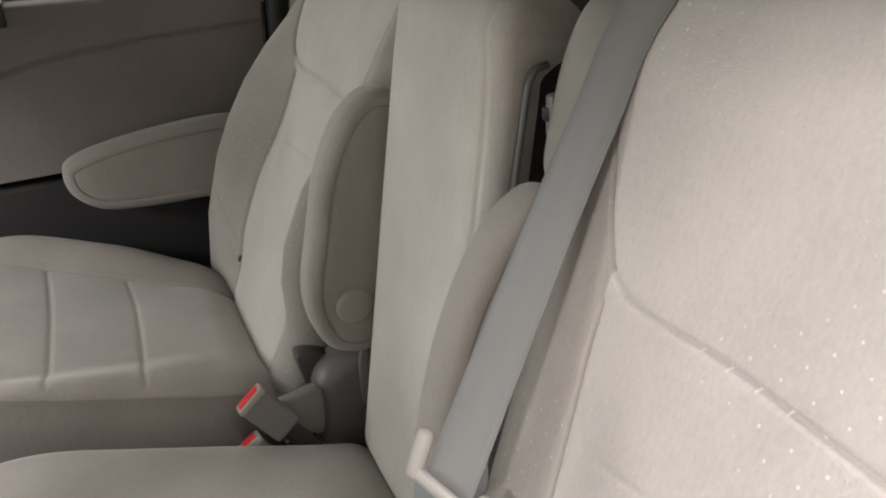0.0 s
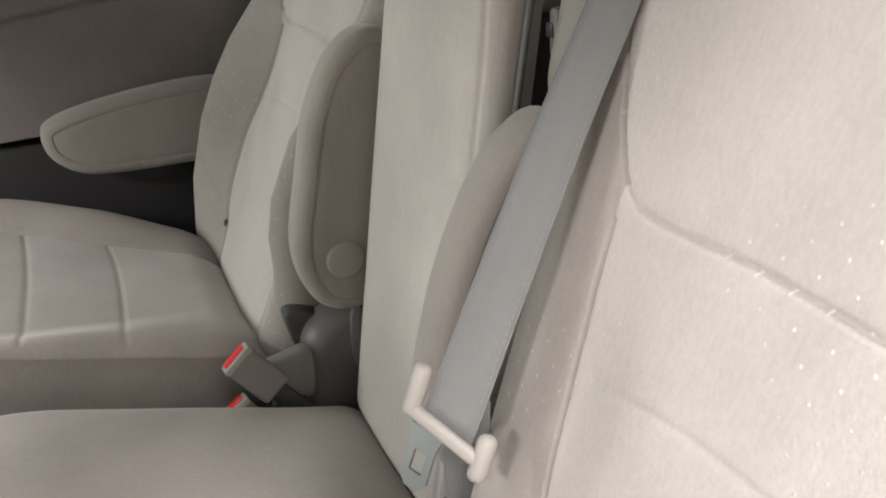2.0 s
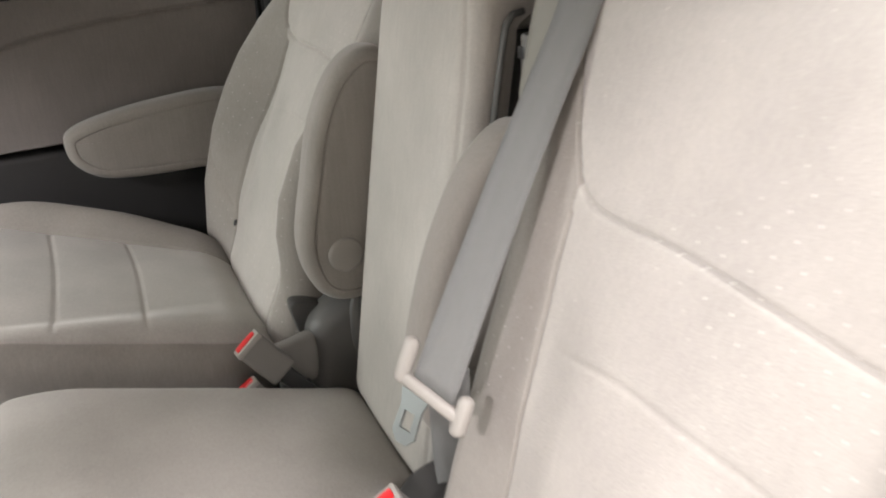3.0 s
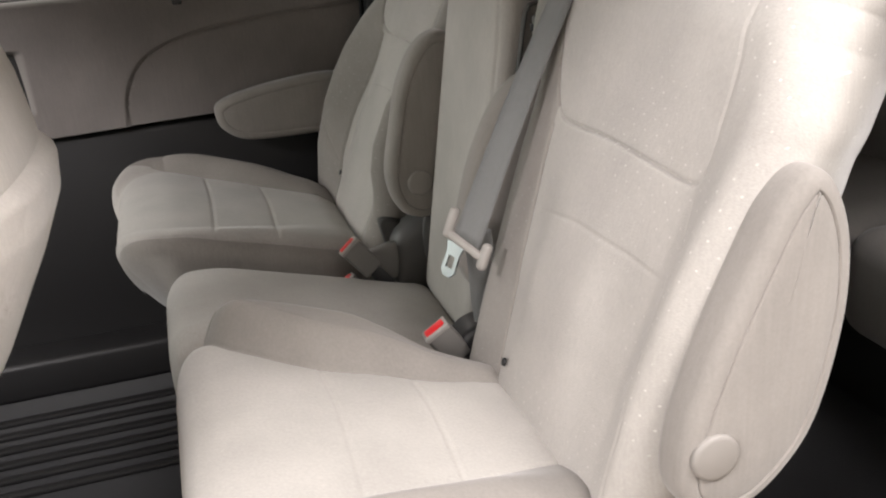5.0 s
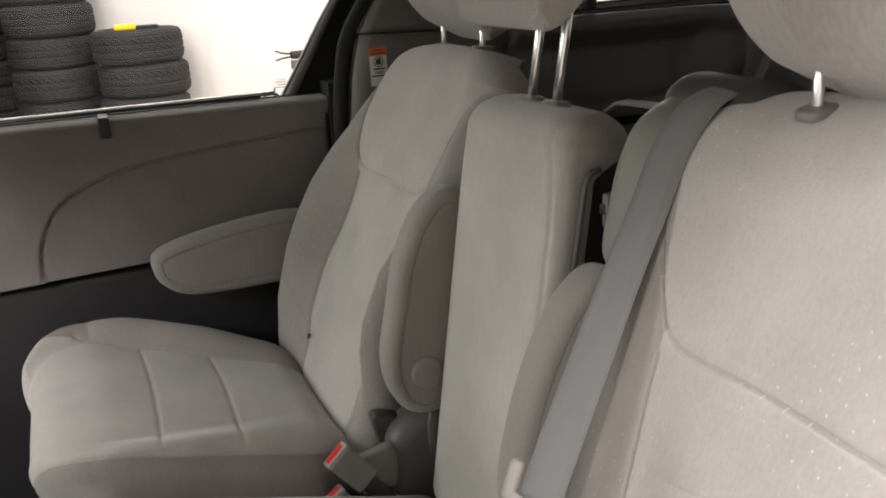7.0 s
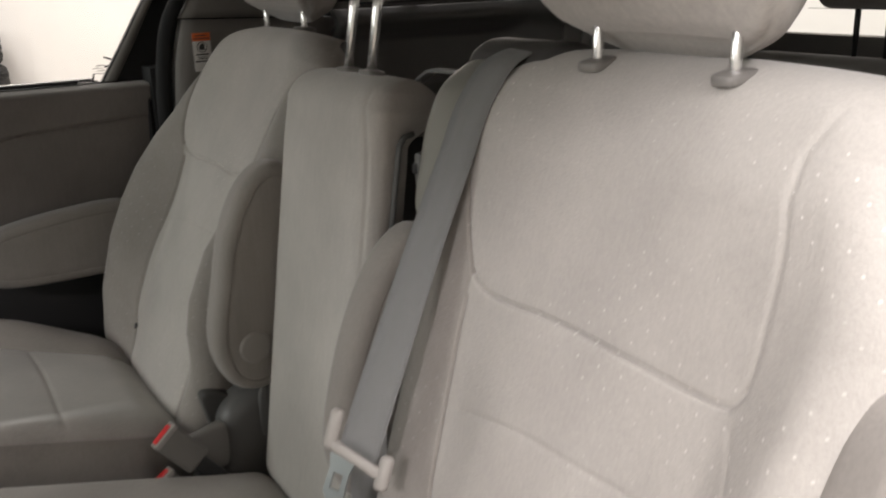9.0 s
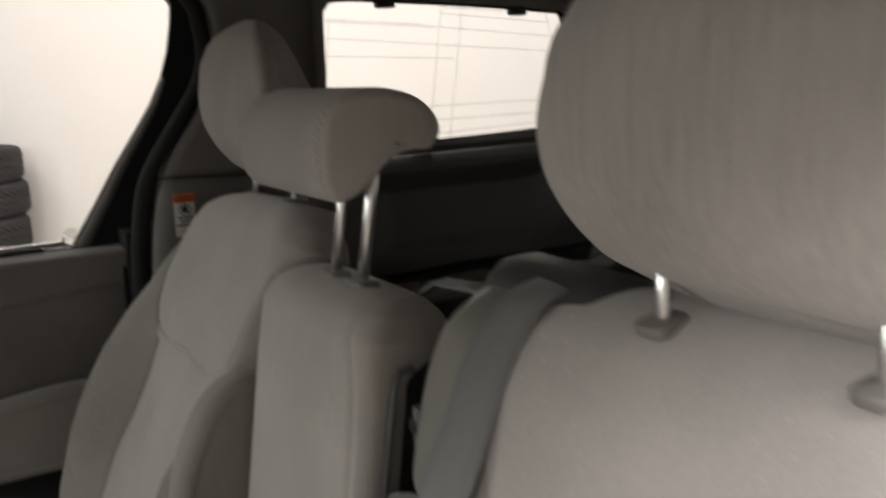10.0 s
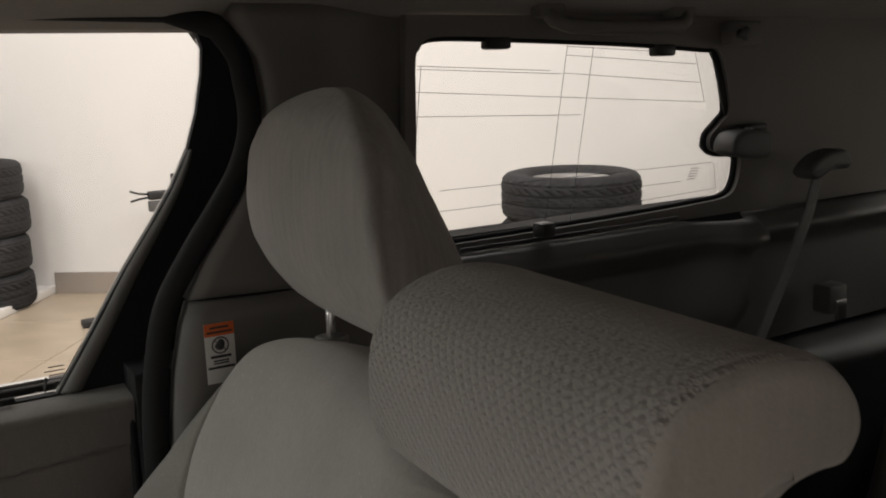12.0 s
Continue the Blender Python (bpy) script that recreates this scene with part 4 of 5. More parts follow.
def cushion_mesh(pinch):
    """pinch: how much the cushion draws in at the back beside the centre seat."""
    L = 0.525
    hw = lambda s: rounded(s, [0, 0.03, 0.1, 0.3, 0.40, 0.45, 0.485, 0.508, 0.52, 0.525], [0.212, 0.222, 0.245, 0.26, 0.254, 0.238, 0.21, 0.178, 0.152, 0.132], 0.03)
    side = [(0.10, 0.0), (0.12, 0.1), (0.157, 0.225), (0.19, 0.34), (0.212, 0.41)]
    inside = [(0.10, 0.0), (0.107, 0.1), (0.108, 0.19), (0.11, 0.275), (0.137, 0.352), (0.178, 0.408), (0.222, 0.45)] if pinch else side
    side, inside = ([tuple(k) for k in smooth_loop(line, 40, closed=False)] for line in (side, inside))
    rim = [(0.205, 0.0), (0.236, 0.2), (0.24, 0.38), (0.22, 0.45)]
    near = side if pinch else [(0.925 * hw(q), q) for q in np.linspace(0.0, 0.525, 36)]
    lines = [inside, [(-u, s) for u, s in near], rim, [(0.098 if pinch else 0.14, 0.19), (0.0, 0.185), (-0.14 if pinch else -0.22, 0.193)], [(0.11 if pinch else 0.172, 0.305), (0.0, 0.30), (-0.172 if pinch else -0.225, 0.307)]]

    def front(u, s, w):
        top = 0.442 + 0.245 * s - 2.4 * np.maximum(0, s - 0.36) ** 2
        edge = np.where(u > 0, np.interp(s, [q[1] for q in inside], [q[0] for q in inside]), np.interp(s, [q[1] for q in side], [q[0] for q in side]))
        edge = edge if pinch else np.minimum(edge, w - 0.05)
        bolster = (0.034 + 0.024 * smooth01(s, 0.15, 0.45)) * smooth01(np.abs(u), edge - 0.008, edge + 0.055) * (0.35 + 0.65 * smooth01(s, 0.06, 0.2)) * np.where(u < 0, 1.0 if pinch else 0.35, 1.0)
        if pinch:
            bolster = bolster * (1 - np.where(u > 0, 0.6 * smooth01(s, 0.42, 0.54), 0.0))
        return top + bolster + seam_field(u, s, lines[:3], 0.0020, 0.0042, 0.004, 0.02) + seam_field(u, s, lines[3:], 0.0036, 0.0014, 0.0016, 0.035)
    back = lambda s: float(np.interp(s, [0, 0.34, 0.40, 0.45, 0.49, 0.525], [0.26, 0.27, 0.295, 0.315, 0.33, 0.335]))
    rings = padded(L, hw, front, back, 0.055, 0.085, 270, 270)
    def inner(u, s):
        return u * (1 - pinch * (1 - float(smooth01(s, 0.14, 0.26)))) * (1 + (0.18 * float(smooth01(s, 0.40, 0.5)) if pinch else 0.0)) if u > 0 else u

    def sink(u, s):
        return 0.09 * pinch * float(smooth01(u, 0.12, 0.2) * (1 - smooth01(s, 0.12, 0.25)))

    def tuck(z, s):
        return 0.11 * (max(0.0, 0.525 - z) / 0.2) ** 1.2 * float(smooth01(s, 0.36, 0.48))
    me = loft([[(0.035 - q[2] + tuck(q[1], q[2]), inner(q[0], q[2]), q[1] - sink(q[0], q[2])) for q in r] for r in rings])
    me.materials.append(FABRIC_CUSHION)
    panel = inside + [(0.28, 0.475)] if pinch else inside
    two_cloths(me, rings, lambda u, k: -np.interp(k, [p[1] for p in near], [p[0] for p in near]), lambda u, k: np.interp(k, [p[1] for p in panel], [p[0] for p in panel]), 270)
    return me


def rounded_ring(corners, radii, per=9, side=9, bulge=0.0):
    """A polygon with rounded corners and slightly bowed sides, in equal counts of points."""
    n = len(corners)
    P = [np.array(p, float) for p in corners]
    centre = sum(P) / n
    out = []
    for i in range(n):
        a, b, d = P[i - 1], P[i], P[(i + 1) % n]
        r = radii[i]
        ea, ed = (a - b) / np.linalg.norm(a - b), (d - b) / np.linalg.norm(d - b)
        s, e = b + ea * r, b + ed * r
        for t in np.linspace(0, 1, per):
            out.append((1 - t) ** 2 * s + 2 * t * (1 - t) * b + t * t * e)
        nxt = d - ed * radii[(i + 1) % n]
        mid = (e + nxt) / 2 - centre
        mid /= np.linalg.norm(mid)
        for t in np.linspace(0, 1, side + 2)[1:-1]:
            out.append(e * (1 - t) + nxt * t + mid * bulge * 4 * t * (1 - t))
    return out


def soft_curve(k, ks, vs, width=0.03):
    """A curve through the given values with its corners rounded off."""
    t = np.linspace(-2 * width, 2 * width, 17)
    w = np.exp(-(t / width) ** 2)
    q = np.abs(k + t)
    q = np.where(q > 1, 2 - q, q)
    return float((np.interp(q, ks, vs) * w).sum() / w.sum())


def headrest_mesh(z0, z1, x_front, x_back, taper):
    """Headrest: broad below, narrowing to the top; the front panel meets the side panels in a soft sewn edge."""
    rings = []
    for k in (1 - np.cos(np.linspace(0, math.pi, 72))) / 2:
        half = soft_curve(k, [0, 0.01, 0.03, 0.07, 0.15, 0.28, 0.45, 0.65, 0.8, 0.9, 0.96, 0.99, 1.0], [0.092, 0.105, 0.115, 0.126, 0.138, 0.150, 0.155, 0.148, 0.135, 0.116, 0.093, 0.072, 0.052])
        xf = x_front + soft_curve(k, [0, 0.02, 0.06, 0.12, 0.2, 0.35, 0.55, 0.75, 0.88, 0.95, 0.985, 1.0], [0.058, 0.052, 0.045, 0.036, 0.025, 0.012, 0.008, 0.009, 0.017, 0.027, 0.037, 0.047])
        xb = x_back + soft_curve(k, [0, 0.02, 0.08, 0.2, 0.7, 0.88, 0.96, 1.0], [-0.05, -0.034, -0.010, 0.010, -0.038, -0.056, -0.064, -0.074])
        zz = z0 + (z1 - z0) * k
        crown = max(0.0, 1 - (max(0.0, k - 0.6) / 0.4) ** 2.5) ** 0.5
        under = math.sqrt(max(0.0, 1 - (max(0.0, 0.07 - k) / 0.07) ** 2))
        half = max(0.02, (half if k < 0.6 else 0.1485 * crown) * (0.86 + 0.14 * under))
        xm, hx = (xf + xb) / 2, max(0.006, (xb - xf) / 2 * (0.5 + 0.5 * min(1.0, 1.4 * crown)) * (0.6 + 0.4 * under))
        rear = half * (1 - taper * (0.7 + 0.7 * k))
        soft = min(1.0, hx / 0.05)
        ring = rounded_ring([(xm - hx, -half), (xm - hx, half), (xm + hx, rear), (xm + hx, -rear)], [min(0.018 + 0.06 * max(0.0, k - 0.5), 0.9 * hx, 0.9 * half)] * 2 + [min(0.045, 0.9 * hx, 0.9 * rear)] * 2, bulge=0.010 * soft)
        rings.append([(p[0], p[1], zz - 0.010 * (1 - k) ** 2 * (p[0] - xm) / hx) for p in ring])
    return loft(rings)


HEAD_MESH = headrest_mesh(1.036, 1.268, 0.205, 0.345, 0.38)
POST_MESH = tube([(0, 0, -0.06), (0, 0, 0.03), (0.0, 0, 0.09)], 0.0052, 14)
GROMMET_MESH = slab([(-0.010, -0.016), (0.010, -0.016), (0.014, 0.0), (0.010, 0.016), (-0.010, 0.016), (-0.014, 0.0)], -0.004, 0.0055, 0.003, 36, 4)
for v in GROMMET_MESH.vertices:
    v.co = (v.co.x, v.co.z, v.co.y)
ARM_OUT = [(0.03, 0.60), (0.047, 0.69), (0.074, 0.765), (0.108, 0.822), (0.15, 0.85), (0.19, 0.828), (0.212, 0.77), (0.215, 0.69), (0.19, 0.59), (0.15, 0.53), (0.10, 0.512), (0.052, 0.535)]
ARM_DOOR = [(0.058, 0.60), (0.086, 0.69), (0.118, 0.765), (0.144, 0.818), (0.172, 0.845), (0.2, 0.826), (0.22, 0.77), (0.222, 0.69), (0.20, 0.59), (0.155, 0.53), (0.108, 0.512), (0.06, 0.535)]
ARM_FAR = [(0.014, 0.60), (0.030, 0.69), (0.048, 0.765), (0.08, 0.826), (0.122, 0.852), (0.165, 0.832), (0.19, 0.77), (0.19, 0.69), (0.165, 0.59), (0.12, 0.53), (0.075, 0.513), (0.032, 0.536)]
BUTTON_MESH = lathe([(0.0, 0.004), (0.02, 0.004), (0.024, 0.002), (0.025, -0.004), (0.0, -0.004)], 28)


def recliner(parent, y0, y1, broad):
    """Plastic cover of the seat hinge."""
    if broad:
        shield = [(0.003, 0.500), (0.03, 0.498), (0.052, 0.486), (0.036, 0.466), (0.016, 0.445), (0.007, 0.468)]
        part("hinge_shield", slab(shield, y1 - 0.033, y1 - 0.005, 0.004, 40, 4), CAP_PLASTIC, parent, "charcoal plastic shield under the backrest")
        outline = [(0.15, 0.515), (0.088, 0.509), (0.062, 0.503), (0.042, 0.494), (0.026, 0.482), (0.017, 0.462), (0.019, 0.439), (0.018, 0.41), (0.011, 0.383), (0.004, 0.35), (0.0, 0.25), (0.2, 0.24), (0.215, 0.40), (0.205, 0.50)]
    else:
        outline = [(0.02, 0.45), (0.06, 0.47), (0.12, 0.46), (0.14, 0.38), (0.14, 0.28), (0.03, 0.27), (0.0, 0.33), (0.005, 0.40)]
    return part("hinge_cover", slab(outline, y0, y1, 0.026 if broad else 0.014, 90, 8), SEAT_PLASTIC if broad else DARK_PLASTIC, parent, "grey plastic hinge cover" if broad else "black plastic hinge cover")


def top_of(ob, x, y):
    """Where a plumb line at x, y meets the top of a part, and the face's normal there."""
    from mathutils.bvhtree import BVHTree
    m = ob.matrix_basis
    tree = BVHTree.FromPolygons([m @ v.co for v in ob.data.vertices], [tuple(p.vertices) for p in ob.data.polygons])
    place, normal, _, _ = tree.ray_cast(Vector((x, y, 2.0)), Vector((0, 0, -1)))
    return place, normal if normal.z > 0 else -normal


def captain_chair(yc, label, armrests, outer, slide, upright, hole_u):
    """A captain's chair; armrests: which side, raised or lowered; slide: how far the cushion stands back; upright: the backrest's turn in degrees."""
    ob = thing("captain_chair", label, "car seat", (0, yc, 0), "second row seats")
    turn = Matrix.Translation((slide, 0, -0.33 * slide)) @ Matrix.Translation((-0.03, 0, 0.42)) @ Matrix.Rotation(radians(-upright), 4, "Y") @ Matrix.Translation((0.03, 0, -0.42))
    back = part("backrest", chair_back_mesh(outer, 0.70 if not slide else 0.702), FABRIC, ob)
    back.matrix_basis = turn
    part("cushion", cushion_mesh(0.2 if slide else 0.0), FABRIC, ob).matrix_basis = Matrix.Translation((slide * 1.35 if slide else -0.030, 0, 0.0 if slide else 0.003))
    nod = -0.014 if slide else 0.014
    head = part("headrest", HEAD_MESH, FABRIC_HEAD, ob)
    head.matrix_basis = Matrix.Translation((nod, 0, -0.003 if slide else 0.0))
    for u in (0.08, -0.08):
        u = u - (0.012 if slide else 0.0)
        spot, up = top_of(back, 0.274 + nod - (0.014 if slide else 0.0), u)
        p = part("headrest_post", POST_MESH, CHROME, head, "chrome post")
        p.location = (spot.x - nod, u, 1.0)
        g = part("post_guide", GROMMET_MESH, GUIDE_PLASTIC, ob, "grey plastic post guide")
        g.matrix_basis = Matrix.Translation(spot) @ (up * 0.3 + Vector((0, 0, 0.7))).to_track_quat("Z", "Y").to_matrix().to_4x4()
    part("backrest_button", lathe([(0.0, 0.003), (0.005, 0.003), (0.006, 0.0), (0.0, -0.002)], 14), BLACK, ob).matrix_basis = turn @ pose(-0.004, hole_u, 0.503, 0, -66, 0)
    part("back_shell", loft([[(x + 0.07 + 0.45 * (z - 0.5) + 0.06, y, z) for x, y in ((0.0, -0.15), (0.012, -0.14), (0.014, 0.14), (0.0, 0.15), (-0.02, 0.14), (-0.02, -0.14))] for z in (0.46, 0.6, 0.75, 0.86)]), SEAT_PLASTIC, ob).matrix_basis = turn
    for side, mode in armrests:
        ya, yb = (0.248, 0.302) if side > 0 else (-0.325, -0.272)
        if outer * side < 0 and side < 0:
            ya, yb = -0.305, -0.252
        if mode == "raised":
            arm = part("armrest", slab(ARM_FAR if not slide else ARM_OUT if side > 0 else ARM_DOOR, ya, yb, 0.016, 80, 6, True), FABRIC_SIDE, ob, "raised padded armrest")
            if slide and side > 0:
                arm.location = (0.003, 0, -0.02)
            part("pivot_cap", BUTTON_MESH, ARM_CAP_PLASTIC, arm).matrix_basis = pose(0.088 if slide else 0.072, ya - 0.001, 0.585, 90, 0, 0)
        else:
            low = [(-0.250, 0.634), (-0.238, 0.655), (-0.19, 0.672), (-0.1, 0.688), (0.02, 0.697), (0.08, 0.68), (0.09, 0.615), (0.05, 0.562), (-0.04, 0.557), (-0.14, 0.558), (-0.2, 0.567), (-0.24, 0.597)]
            part("armrest", slab(low, 0.272, 0.328, 0.016, 90, 6, True), FABRIC_SIDE, ob, "lowered padded armrest")
    recliner(ob, 0.225 if yc < 0 else -0.289, 0.29 if yc < 0 else -0.215, yc > 0)
    base = part("seat_base", box(-0.34, 0.08, -0.2, 0.2, 0.03, 0.29, 0.02, 2), DARK_PLASTIC, ob, "dark seat frame under the cushion")
    for u in (-0.19, 0.19):
        part("floor_track", box(-0.42, 0.22, u - 0.02, u + 0.02, 0.0, 0.035, 0.006), DARK_PLASTIC, base)
    return ob


captain_chair(0.43, "taupe cloth captain's chair with one armrest lowered", ((1, "lowered"), (-1, "raised")), 1, 0.0, 0.0, 0.105)
captain_chair(-0.475, "taupe cloth captain's chair with both armrests raised", ((1, "raised"), (-1, "raised")), -1, 0.045, 6.3, 0.075)

# narrow centre seat
centre = thing("centre_seat", "narrow taupe cloth centre seat with raised headrest", "car seat", (0, 0, 0), "second row seats")
LEAN_C = math.atan(0.15)
TC, NC = np.array([math.sin(LEAN_C), 0, math.cos(LEAN_C)]), np.array([-math.cos(LEAN_C), 0, math.sin(LEAN_C)])


def centre_back():
    L = 0.634
    hw = lambda s: float(np.interp(s, [0, 0.03, 0.35, 0.535, 0.595, 0.619, 0.634], [0.128, 0.135, 0.136, 0.134, 0.128, 0.118, 0.10]))
    lines = [[(0.122, 0.0), (0.122, 0.3), (0.12, 0.54)], [(-0.124, 0.0), (-0.124, 0.3), (-0.123, 0.5), (-0.118, 0.56), (-0.11, 0.60), (-0.10, 0.63)]]

    def front(u, s, w):
        return 0.004 * np.cos(u / 0.135 * 1.5) + seam_field(u, s, lines, 0.0022, 0.002, 0.0)
    rings = padded(L, hw, front, lambda s: -0.066 - 0.05 * float(smooth01(np.array(s), 0.55, 0.60)), 0.03, 0.045, 160, 200)
    return loft([[np.array([0.0605, 0, 0.3605]) + TC * q[2] + NC * q[1] + np.array([0, q[0], 0]) for q in r] for r in rings])


def centre_cushion():
    L = 0.495
    hw = lambda s: float(np.interp(s, [0, 0.03, 0.325, 0.455, 0.48, 0.495], [0.13, 0.136, 0.138, 0.136, 0.128, 0.11]))

    def front(u, s, w):
        return 0.384 + 0.285 * (s - 0.025) - 2.0 * np.maximum(0, s - 0.365) ** 2 + 0.006 * np.cos(u / 0.138 * 1.4) + 0.002 * np.sin(s * 31 + u * 9) * np.exp(-s / 0.12)
    rings = padded(L, hw, front, lambda s: 0.27, 0.03, 0.05, 70, 90)
    return loft([[(0.09 - q[2], q[0], q[1]) for q in r] for r in rings])


part("backrest", centre_back(), FABRIC, centre)
part("cushion", centre_cushion(), FABRIC_MID, centre)
chead = part("headrest", slab([(0.132, 1.102), (0.134, 1.14), (0.152, 1.165), (0.19, 1.175), (0.23, 1.167), (0.252, 1.150), (0.258, 1.132), (0.248, 1.117), (0.232, 1.1165), (0.214, 1.114), (0.198, 1.104), (0.182, 1.089), (0.167, 1.079), (0.15, 1.0755), (0.137, 1.086)], -0.114, 0.099, 0.012, 110, 9), FABRIC_RIB, centre)
chead.data.materials.append(FABRIC)
for poly in chead.data.polygons:
    poly.material_index = 1 if abs(poly.normal.y) > 0.75 else 0
for u, cx in ((0.024, 0.200), (-0.034, 0.203)):
    part("headrest_post", tube([(cx - 0.004, u, 0.95), (cx + 0.014, u, 1.06), (cx + 0.027, u, 1.14)], 0.0062, 14), CHROME, chead, "chrome post")
    part("post_guide", GROMMET_MESH, SEAT_PLASTIC, centre, "grey plastic post guide").matrix_basis = pose(cx + 0.001, u, 0.980, 0, 6, 0)
part("side_rail", tube([(0.110, -0.130, 0.46), (0.140, -0.1335, 0.64), (0.165, -0.135, 0.80), (0.178, -0.135, 0.88), (0.183, -0.134, 0.905), (0.192, -0.131, 0.915), (0.205, -0.129, 0.917)], 0.0038, 10), SEAT_PLASTIC, centre, "grey plastic edge strip")
part("side_tab", slab([(0.075, 0.50), (0.088, 0.52), (0.092, 0.47), (0.086, 0.43), (0.074, 0.44)], 0.136, 0.146, 0.004, 30), SEAT_PLASTIC, centre)
part("seat_base", box(-0.28, 0.12, -0.11, 0.11, 0.0, 0.28, 0.015), DARK_PLASTIC, centre, "dark seat frame")
piece("release_strap", strip([(0.245, -0.07, 0.965), (0.26, -0.09, 0.985), (0.27, -0.13, 0.985), (0.275, -0.18, 0.985), (0.28, -0.21, 0.99)], [(0.9, 0.3, 0)] * 5, 0.025, 0.003), WEBBING, "grey webbing strap between the seats", "strap")

# belt cover on the shoulder of the near chair, the belt, and its tongue
cover = thing("belt_cover", "beige plastic belt outlet on the chair's shoulder", "belt cover", (0, 0, 0))
part("shell", slab([(0.156, 0.84), (0.162, 0.90), (0.175, 0.95), (0.198, 0.988), (0.243, 1.010), (0.29, 1.005), (0.31, 0.97), (0.30, 0.90), (0.262, 0.83), (0.205, 0.80)], -0.288, -0.194, 0.03, 80, 7), BEIGE_PLASTIC, cover, "beige plastic shell")
part("cap", slab([(0.233, 0.985), (0.238, 1.010), (0.25, 1.022), (0.27, 1.029), (0.30, 1.025), (0.332, 1.0), (0.325, 0.95), (0.25, 0.95)], -0.35, -0.192, 0.022, 80, 8), CAP_PLASTIC, cover, "charcoal plastic cap over the belt outlet")
part("lever", box(0.170, 0.186, -0.2, -0.187, 0.868, 0.908, 0.004), SEAT_PLASTIC, cover, "grey release lever")
part("slot", box(0.168, 0.188, -0.196, -0.1855, 0.884, 0.896, 0.002), BLACK, cover)

belt = thing("seat_belt", "grey seat belt down the chair's shoulder with tongue", "seat belt", (0, 0, 0))
BELT = [(0.262, -0.288, 1.022), (0.238, -0.287, 1.018), (0.214, -0.285, 1.004), (0.187, -0.283, 0.967), (0.161, -0.289, 0.92), (0.115, -0.299, 0.84), (0.067, -0.307, 0.745), (0.017, -0.311, 0.635)]
bl = smooth_loop(BELT, 46, closed=False)
ACROSS = smooth_loop([(0.2, -0.95, 0.0), (0.25, -0.94, 0.0), (0.28, -0.92, 0.0), (0.28, -0.92, -0.06), (0.28, -0.92, -0.1), (0.34, -0.9, -0.12), (0.46, -0.85, -0.12), (0.64, -0.74, -0.1)], 46, closed=False)
fall = (Vector(bl[-1]) - Vector(bl[-4])).normalized()
for k in range(8):
    # the belt ends on the slant, where it loops through the grip
    ACROSS[-1 - k] = Vector(ACROSS[-1 - k]).normalized() + fall * 0.36 * (1 - k / 8) ** 2
flat = Vector(ACROSS[-9]).normalized()
part("webbing", strip(bl, ACROSS, 0.0435, 0.0016), WEBBING, belt, "grey woven belt webbing")
tip = Vector(bl[-1])
ax = Vector(ACROSS[-1]).normalized()
out = ax.cross(fall).normalized()
down = out.cross(ax).normalized()
M = Matrix(((ax.x, down.x, out.x, tip.x), (ax.y, down.y, out.y, tip.y), (ax.z, down.z, out.z, tip.z), (0, 0, 0, 1)))
out2 = flat.cross(fall).normalized()
along = out2.cross(flat).normalized()
straight = Matrix(((flat.x, along.x, out2.x, 0), (flat.y, along.y, out2.y, 0), (flat.z, along.z, out2.z, 0), (0, 0, 0, 1)))
tg = part("tongue_grip", box(-0.034, 0.034, 0.0, 0.012, -0.006, 0.006, 0.004, 3), TAUPE_PLASTIC, belt, "beige plastic tongue grip")
tg.matrix_basis = M
for sgn in (-1, 1):
    e = part("grip_end", box(-0.0075, 0.0075, -0.03 if sgn < 0 else -0.016, 0.014 if sgn < 0 else 0.022, -0.007, 0.007, 0.0065, 4), TAUPE_PLASTIC, belt)
    e.matrix_basis = Matrix.Translation(tip + ax * 0.033 * sgn) @ straight
tongue_outline = [(-0.016, 0.012), (0.016, 0.012), (0.012, 0.026), (0.013, 0.052), (0.006, 0.06), (-0.006, 0.06), (-0.013, 0.052), (-0.012, 0.026)]
tongue_hole = [(-0.006, 0.03), (0.006, 0.03), (0.006, 0.047), (-0.006, 0.047)]
tm = panel_xz(tongue_outline, [tongue_hole], lambda x, z: 0.0, 0.003)
tn = part("tongue", tm, TONGUE_STEEL, belt, "bright steel tongue")
tn.matrix_basis = Matrix.Translation(tip - ax * 0.014) @ straight @ Matrix(((1, 0, 0, 0), (0, 0, 1, 0), (0, 1, 0, -0.0015), (0, 0, 0, 1)))
low_belt = smooth_loop([(0.035, -0.30, 0.645), (0.052, -0.262, 0.58), (0.062, -0.24, 0.50), (0.07, -0.235, 0.44)], 16, closed=False)
part("lower_webbing", strip(low_belt, [(0.9, -0.4, 0)] * 16, 0.04, 0.002), WEBBING, belt, "dark belt end running down beside the chair")


def buckle(x, y, z, rx, ry, rz, label):
    ob = thing("belt_buckle", label, "belt buckle", (x, y, z), "belt buckles")
    ob.rotation_euler = (radians(rx), radians(ry), radians(rz))
    part("body", box(-0.021, 0.021, -0.012, 0.012, -0.07, 0.0, 0.006, 3), GREY_PLASTIC, ob)
    part("rim", box(-0.0215, 0.0215, -0.0125, 0.0125, -0.008, 0.0015, 0.003, 2), TAUPE_PLASTIC, ob)
    part("button", box(-0.017, 0.017, -0.0075, 0.0075, -0.002, 0.004, 0.003, 2), RED, ob, "red release button")
    part("stalk", box(-0.012, 0.012, -0.006, 0.006, -0.14, -0.065, 0.004), BLACK, ob)
    return ob


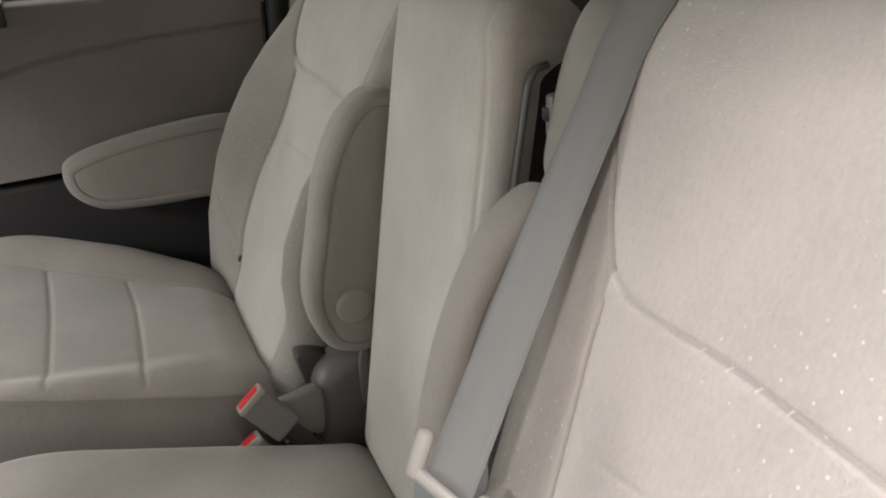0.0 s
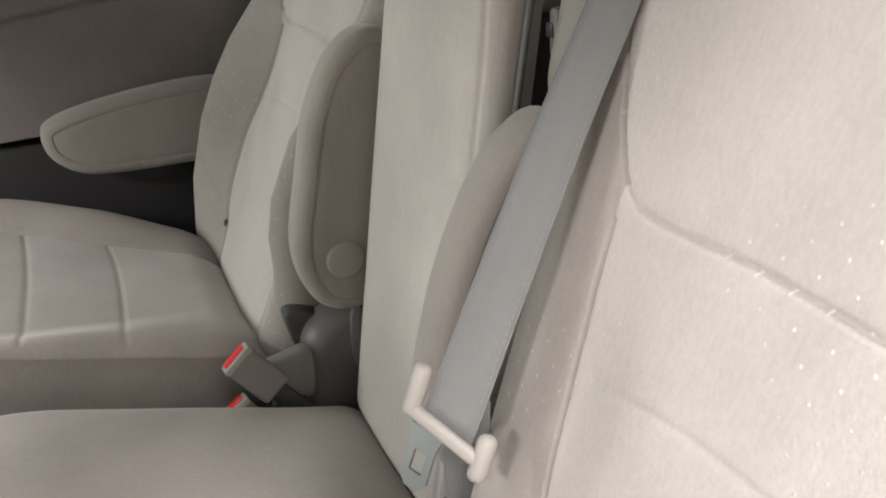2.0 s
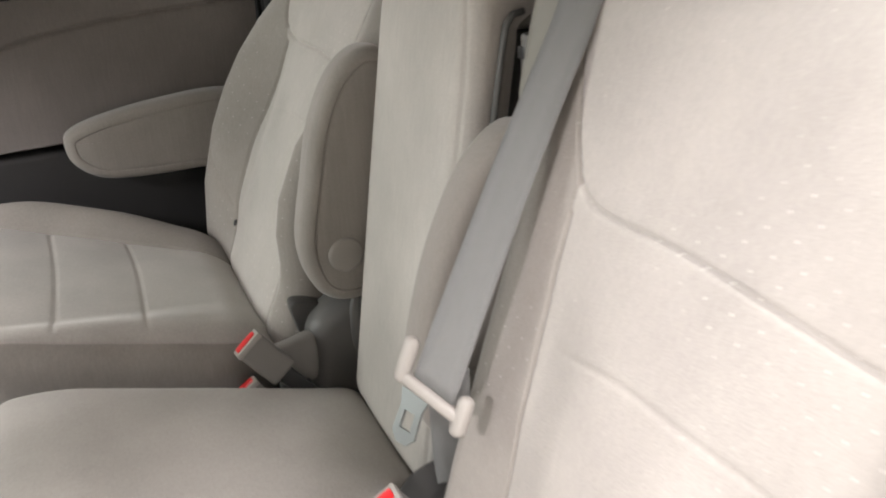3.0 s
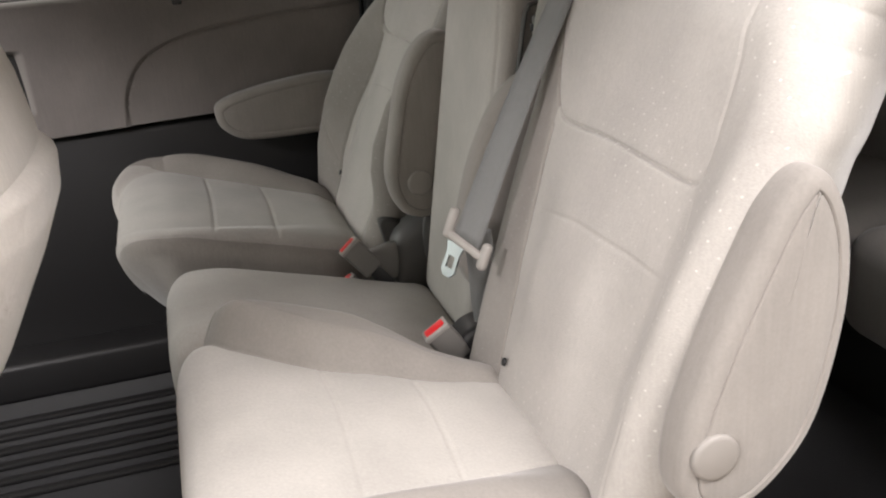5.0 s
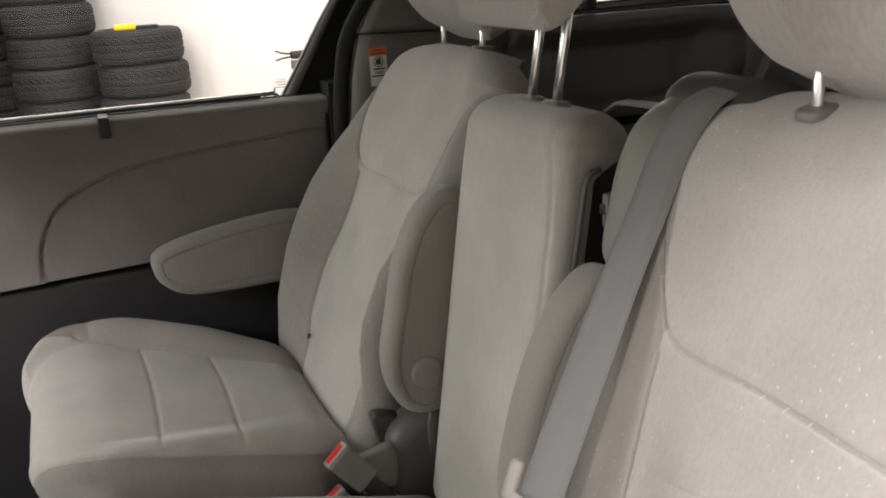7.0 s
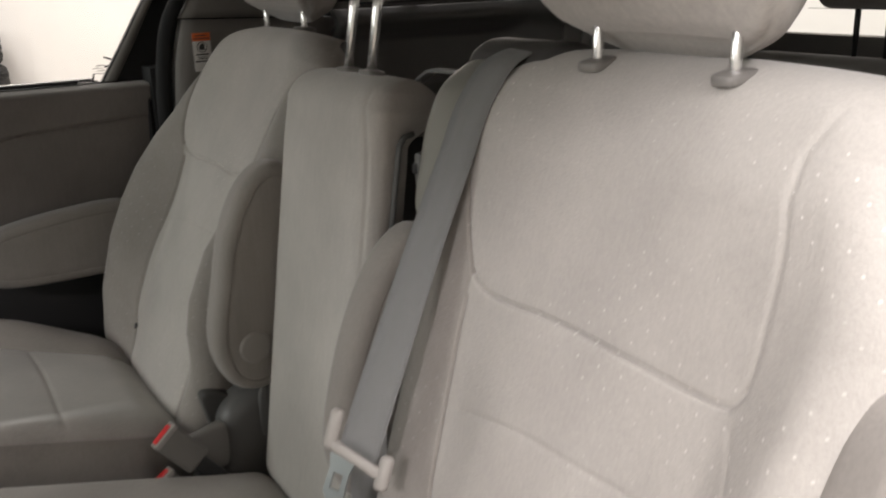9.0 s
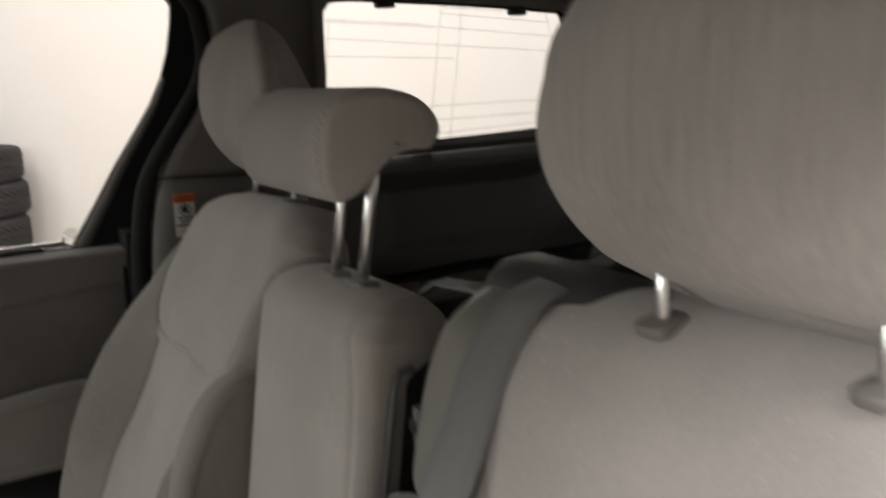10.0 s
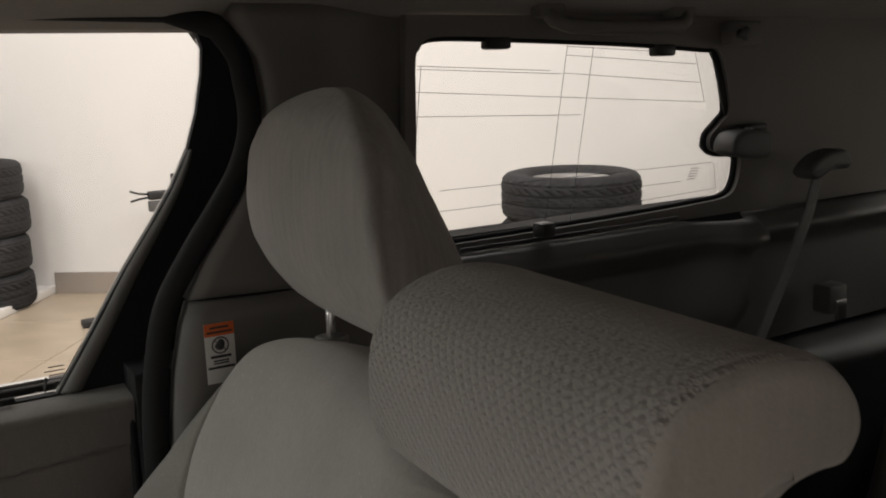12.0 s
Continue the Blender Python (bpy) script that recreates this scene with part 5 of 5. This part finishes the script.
buckle(-0.072, 0.142, 0.48, -12, -38, 10, "grey belt buckle with red button beside the far chair")
buckle(-0.083, 0.15, 0.408, -12, -30, 10, "grey belt buckle with red button low beside the far chair")
buckle(-0.02, -0.245, 0.478, 8, -34, -4, "grey belt buckle with red button beside the centre seat")

bracket = thing("belt_anchor", "grey plastic belt anchor arm beside the far chair", "belt anchor", (0, 0, 0))
part("arm", slab([(-0.042, 0.452), (-0.012, 0.461), (0.02, 0.466), (0.026, 0.44), (0.02, 0.396), (-0.012, 0.402), (-0.036, 0.425)], 0.148, 0.168, 0.006, 60, 4), GREY_PLASTIC, bracket)
part("pocket", box(-0.034, 0.01, 0.14, 0.16, 0.384, 0.400, 0.004), BLACK, bracket, "black slot under the arm")

# ---------------------------------------------------------------- driver's seat back
front_seat = thing("front_seat", "beige cloth front seat seen from behind", "car seat", (0, -0.43, 0))


def seat_rear(zs, xs, thick, hw):
    """The back of a seat: oval in plan, rounded over at top and bottom."""
    zs, xs, hw = (np.interp(np.linspace(0, len(zs) - 1, 60), range(len(zs)), q) for q in (zs, xs, hw))
    rings = []
    for i, (z, x, w) in enumerate(zip(zs, xs, hw)):
        k = min(i, 59 - i) / 9
        f = math.sqrt(max(0.04, 1 - (1 - k) ** 2)) if k < 1 else 1.0
        rings.append([(x - thick + thick * (0.5 + 0.5 * f) * math.copysign(abs(math.cos(a)) ** 0.85, math.cos(a)), w * (0.75 + 0.25 * f) * math.copysign(abs(math.sin(a)) ** 0.8, math.sin(a)), z)
                      for a in np.linspace(0, 2 * math.pi, 64, endpoint=False)])
    return loft(rings)


part("upper_back", seat_rear([0.80, 0.825, 0.865, 0.93, 0.987, 1.04, 1.1, 1.13], [-0.497, -0.479, -0.472, -0.481, -0.498, -0.515, -0.541, -0.56], 0.14, [0.25, 0.256, 0.258, 0.256, 0.248, 0.23, 0.19, 0.15]), FABRIC_FRONT, front_seat)
part("lower_back", seat_rear([0.44, 0.5, 0.564, 0.665, 0.759, 0.81, 0.845, 0.88], [-0.70, -0.66, -0.609, -0.533, -0.483, -0.460, -0.456, -0.468], 0.15, [0.22, 0.24, 0.25, 0.255, 0.256, 0.248, 0.237, 0.215]), FABRIC_COVER, front_seat, "beige dotted cloth lower back")
part("cushion", box(-1.2, -0.74, -0.25, 0.25, 0.2, 0.42, 0.05, 4), FABRIC, front_seat)
part("seat_base", box(-1.1, -0.68, -0.2, 0.2, 0.0, 0.22, 0.02), DARK_PLASTIC, front_seat)

# ---------------------------------------------------------------- third row
bench = thing("rear_bench", "cloth third-row seat, shade put into its darker grey colour", "car seat", (0, -0.05, 0))


def bench_block(x0, x1, z0, z1, y0, y1, r):
    return box(x0, x1, y0, y1, z0, z1, r, 5)


part("cushion", bench_block(0.86, 1.28, 0.2, 0.43, -0.6, 0.0, 0.06), FABRIC_SHADED, bench)
part("cushion", bench_block(0.86, 1.28, 0.2, 0.43, 0.005, 0.6, 0.06), FABRIC_SHADED, bench)
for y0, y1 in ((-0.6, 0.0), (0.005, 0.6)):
    b = part("backrest", bench_block(0.0, 0.12, 0.0, 0.56, y0, y1, 0.04), FABRIC_SHADED, bench)
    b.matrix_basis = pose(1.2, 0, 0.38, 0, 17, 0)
th = part("headrest", bench_block(1.36, 1.43, 1.0, 1.13, -0.03, 0.22, 0.03), FABRIC_SHADED, bench)
for u in (0.06, 0.13):
    part("headrest_post", tube([(1.39, u, 0.9), (1.39, u, 1.03)], 0.006, 10), BLACK, th)
part("seat_base", box(0.95, 1.25, -0.5, 0.5, 0.0, 0.22, 0.02), DARK_PLASTIC, bench)
buckle(0.97, -0.13, 0.415, 0, -60, 20, "belt buckle with red button on the third-row seat")
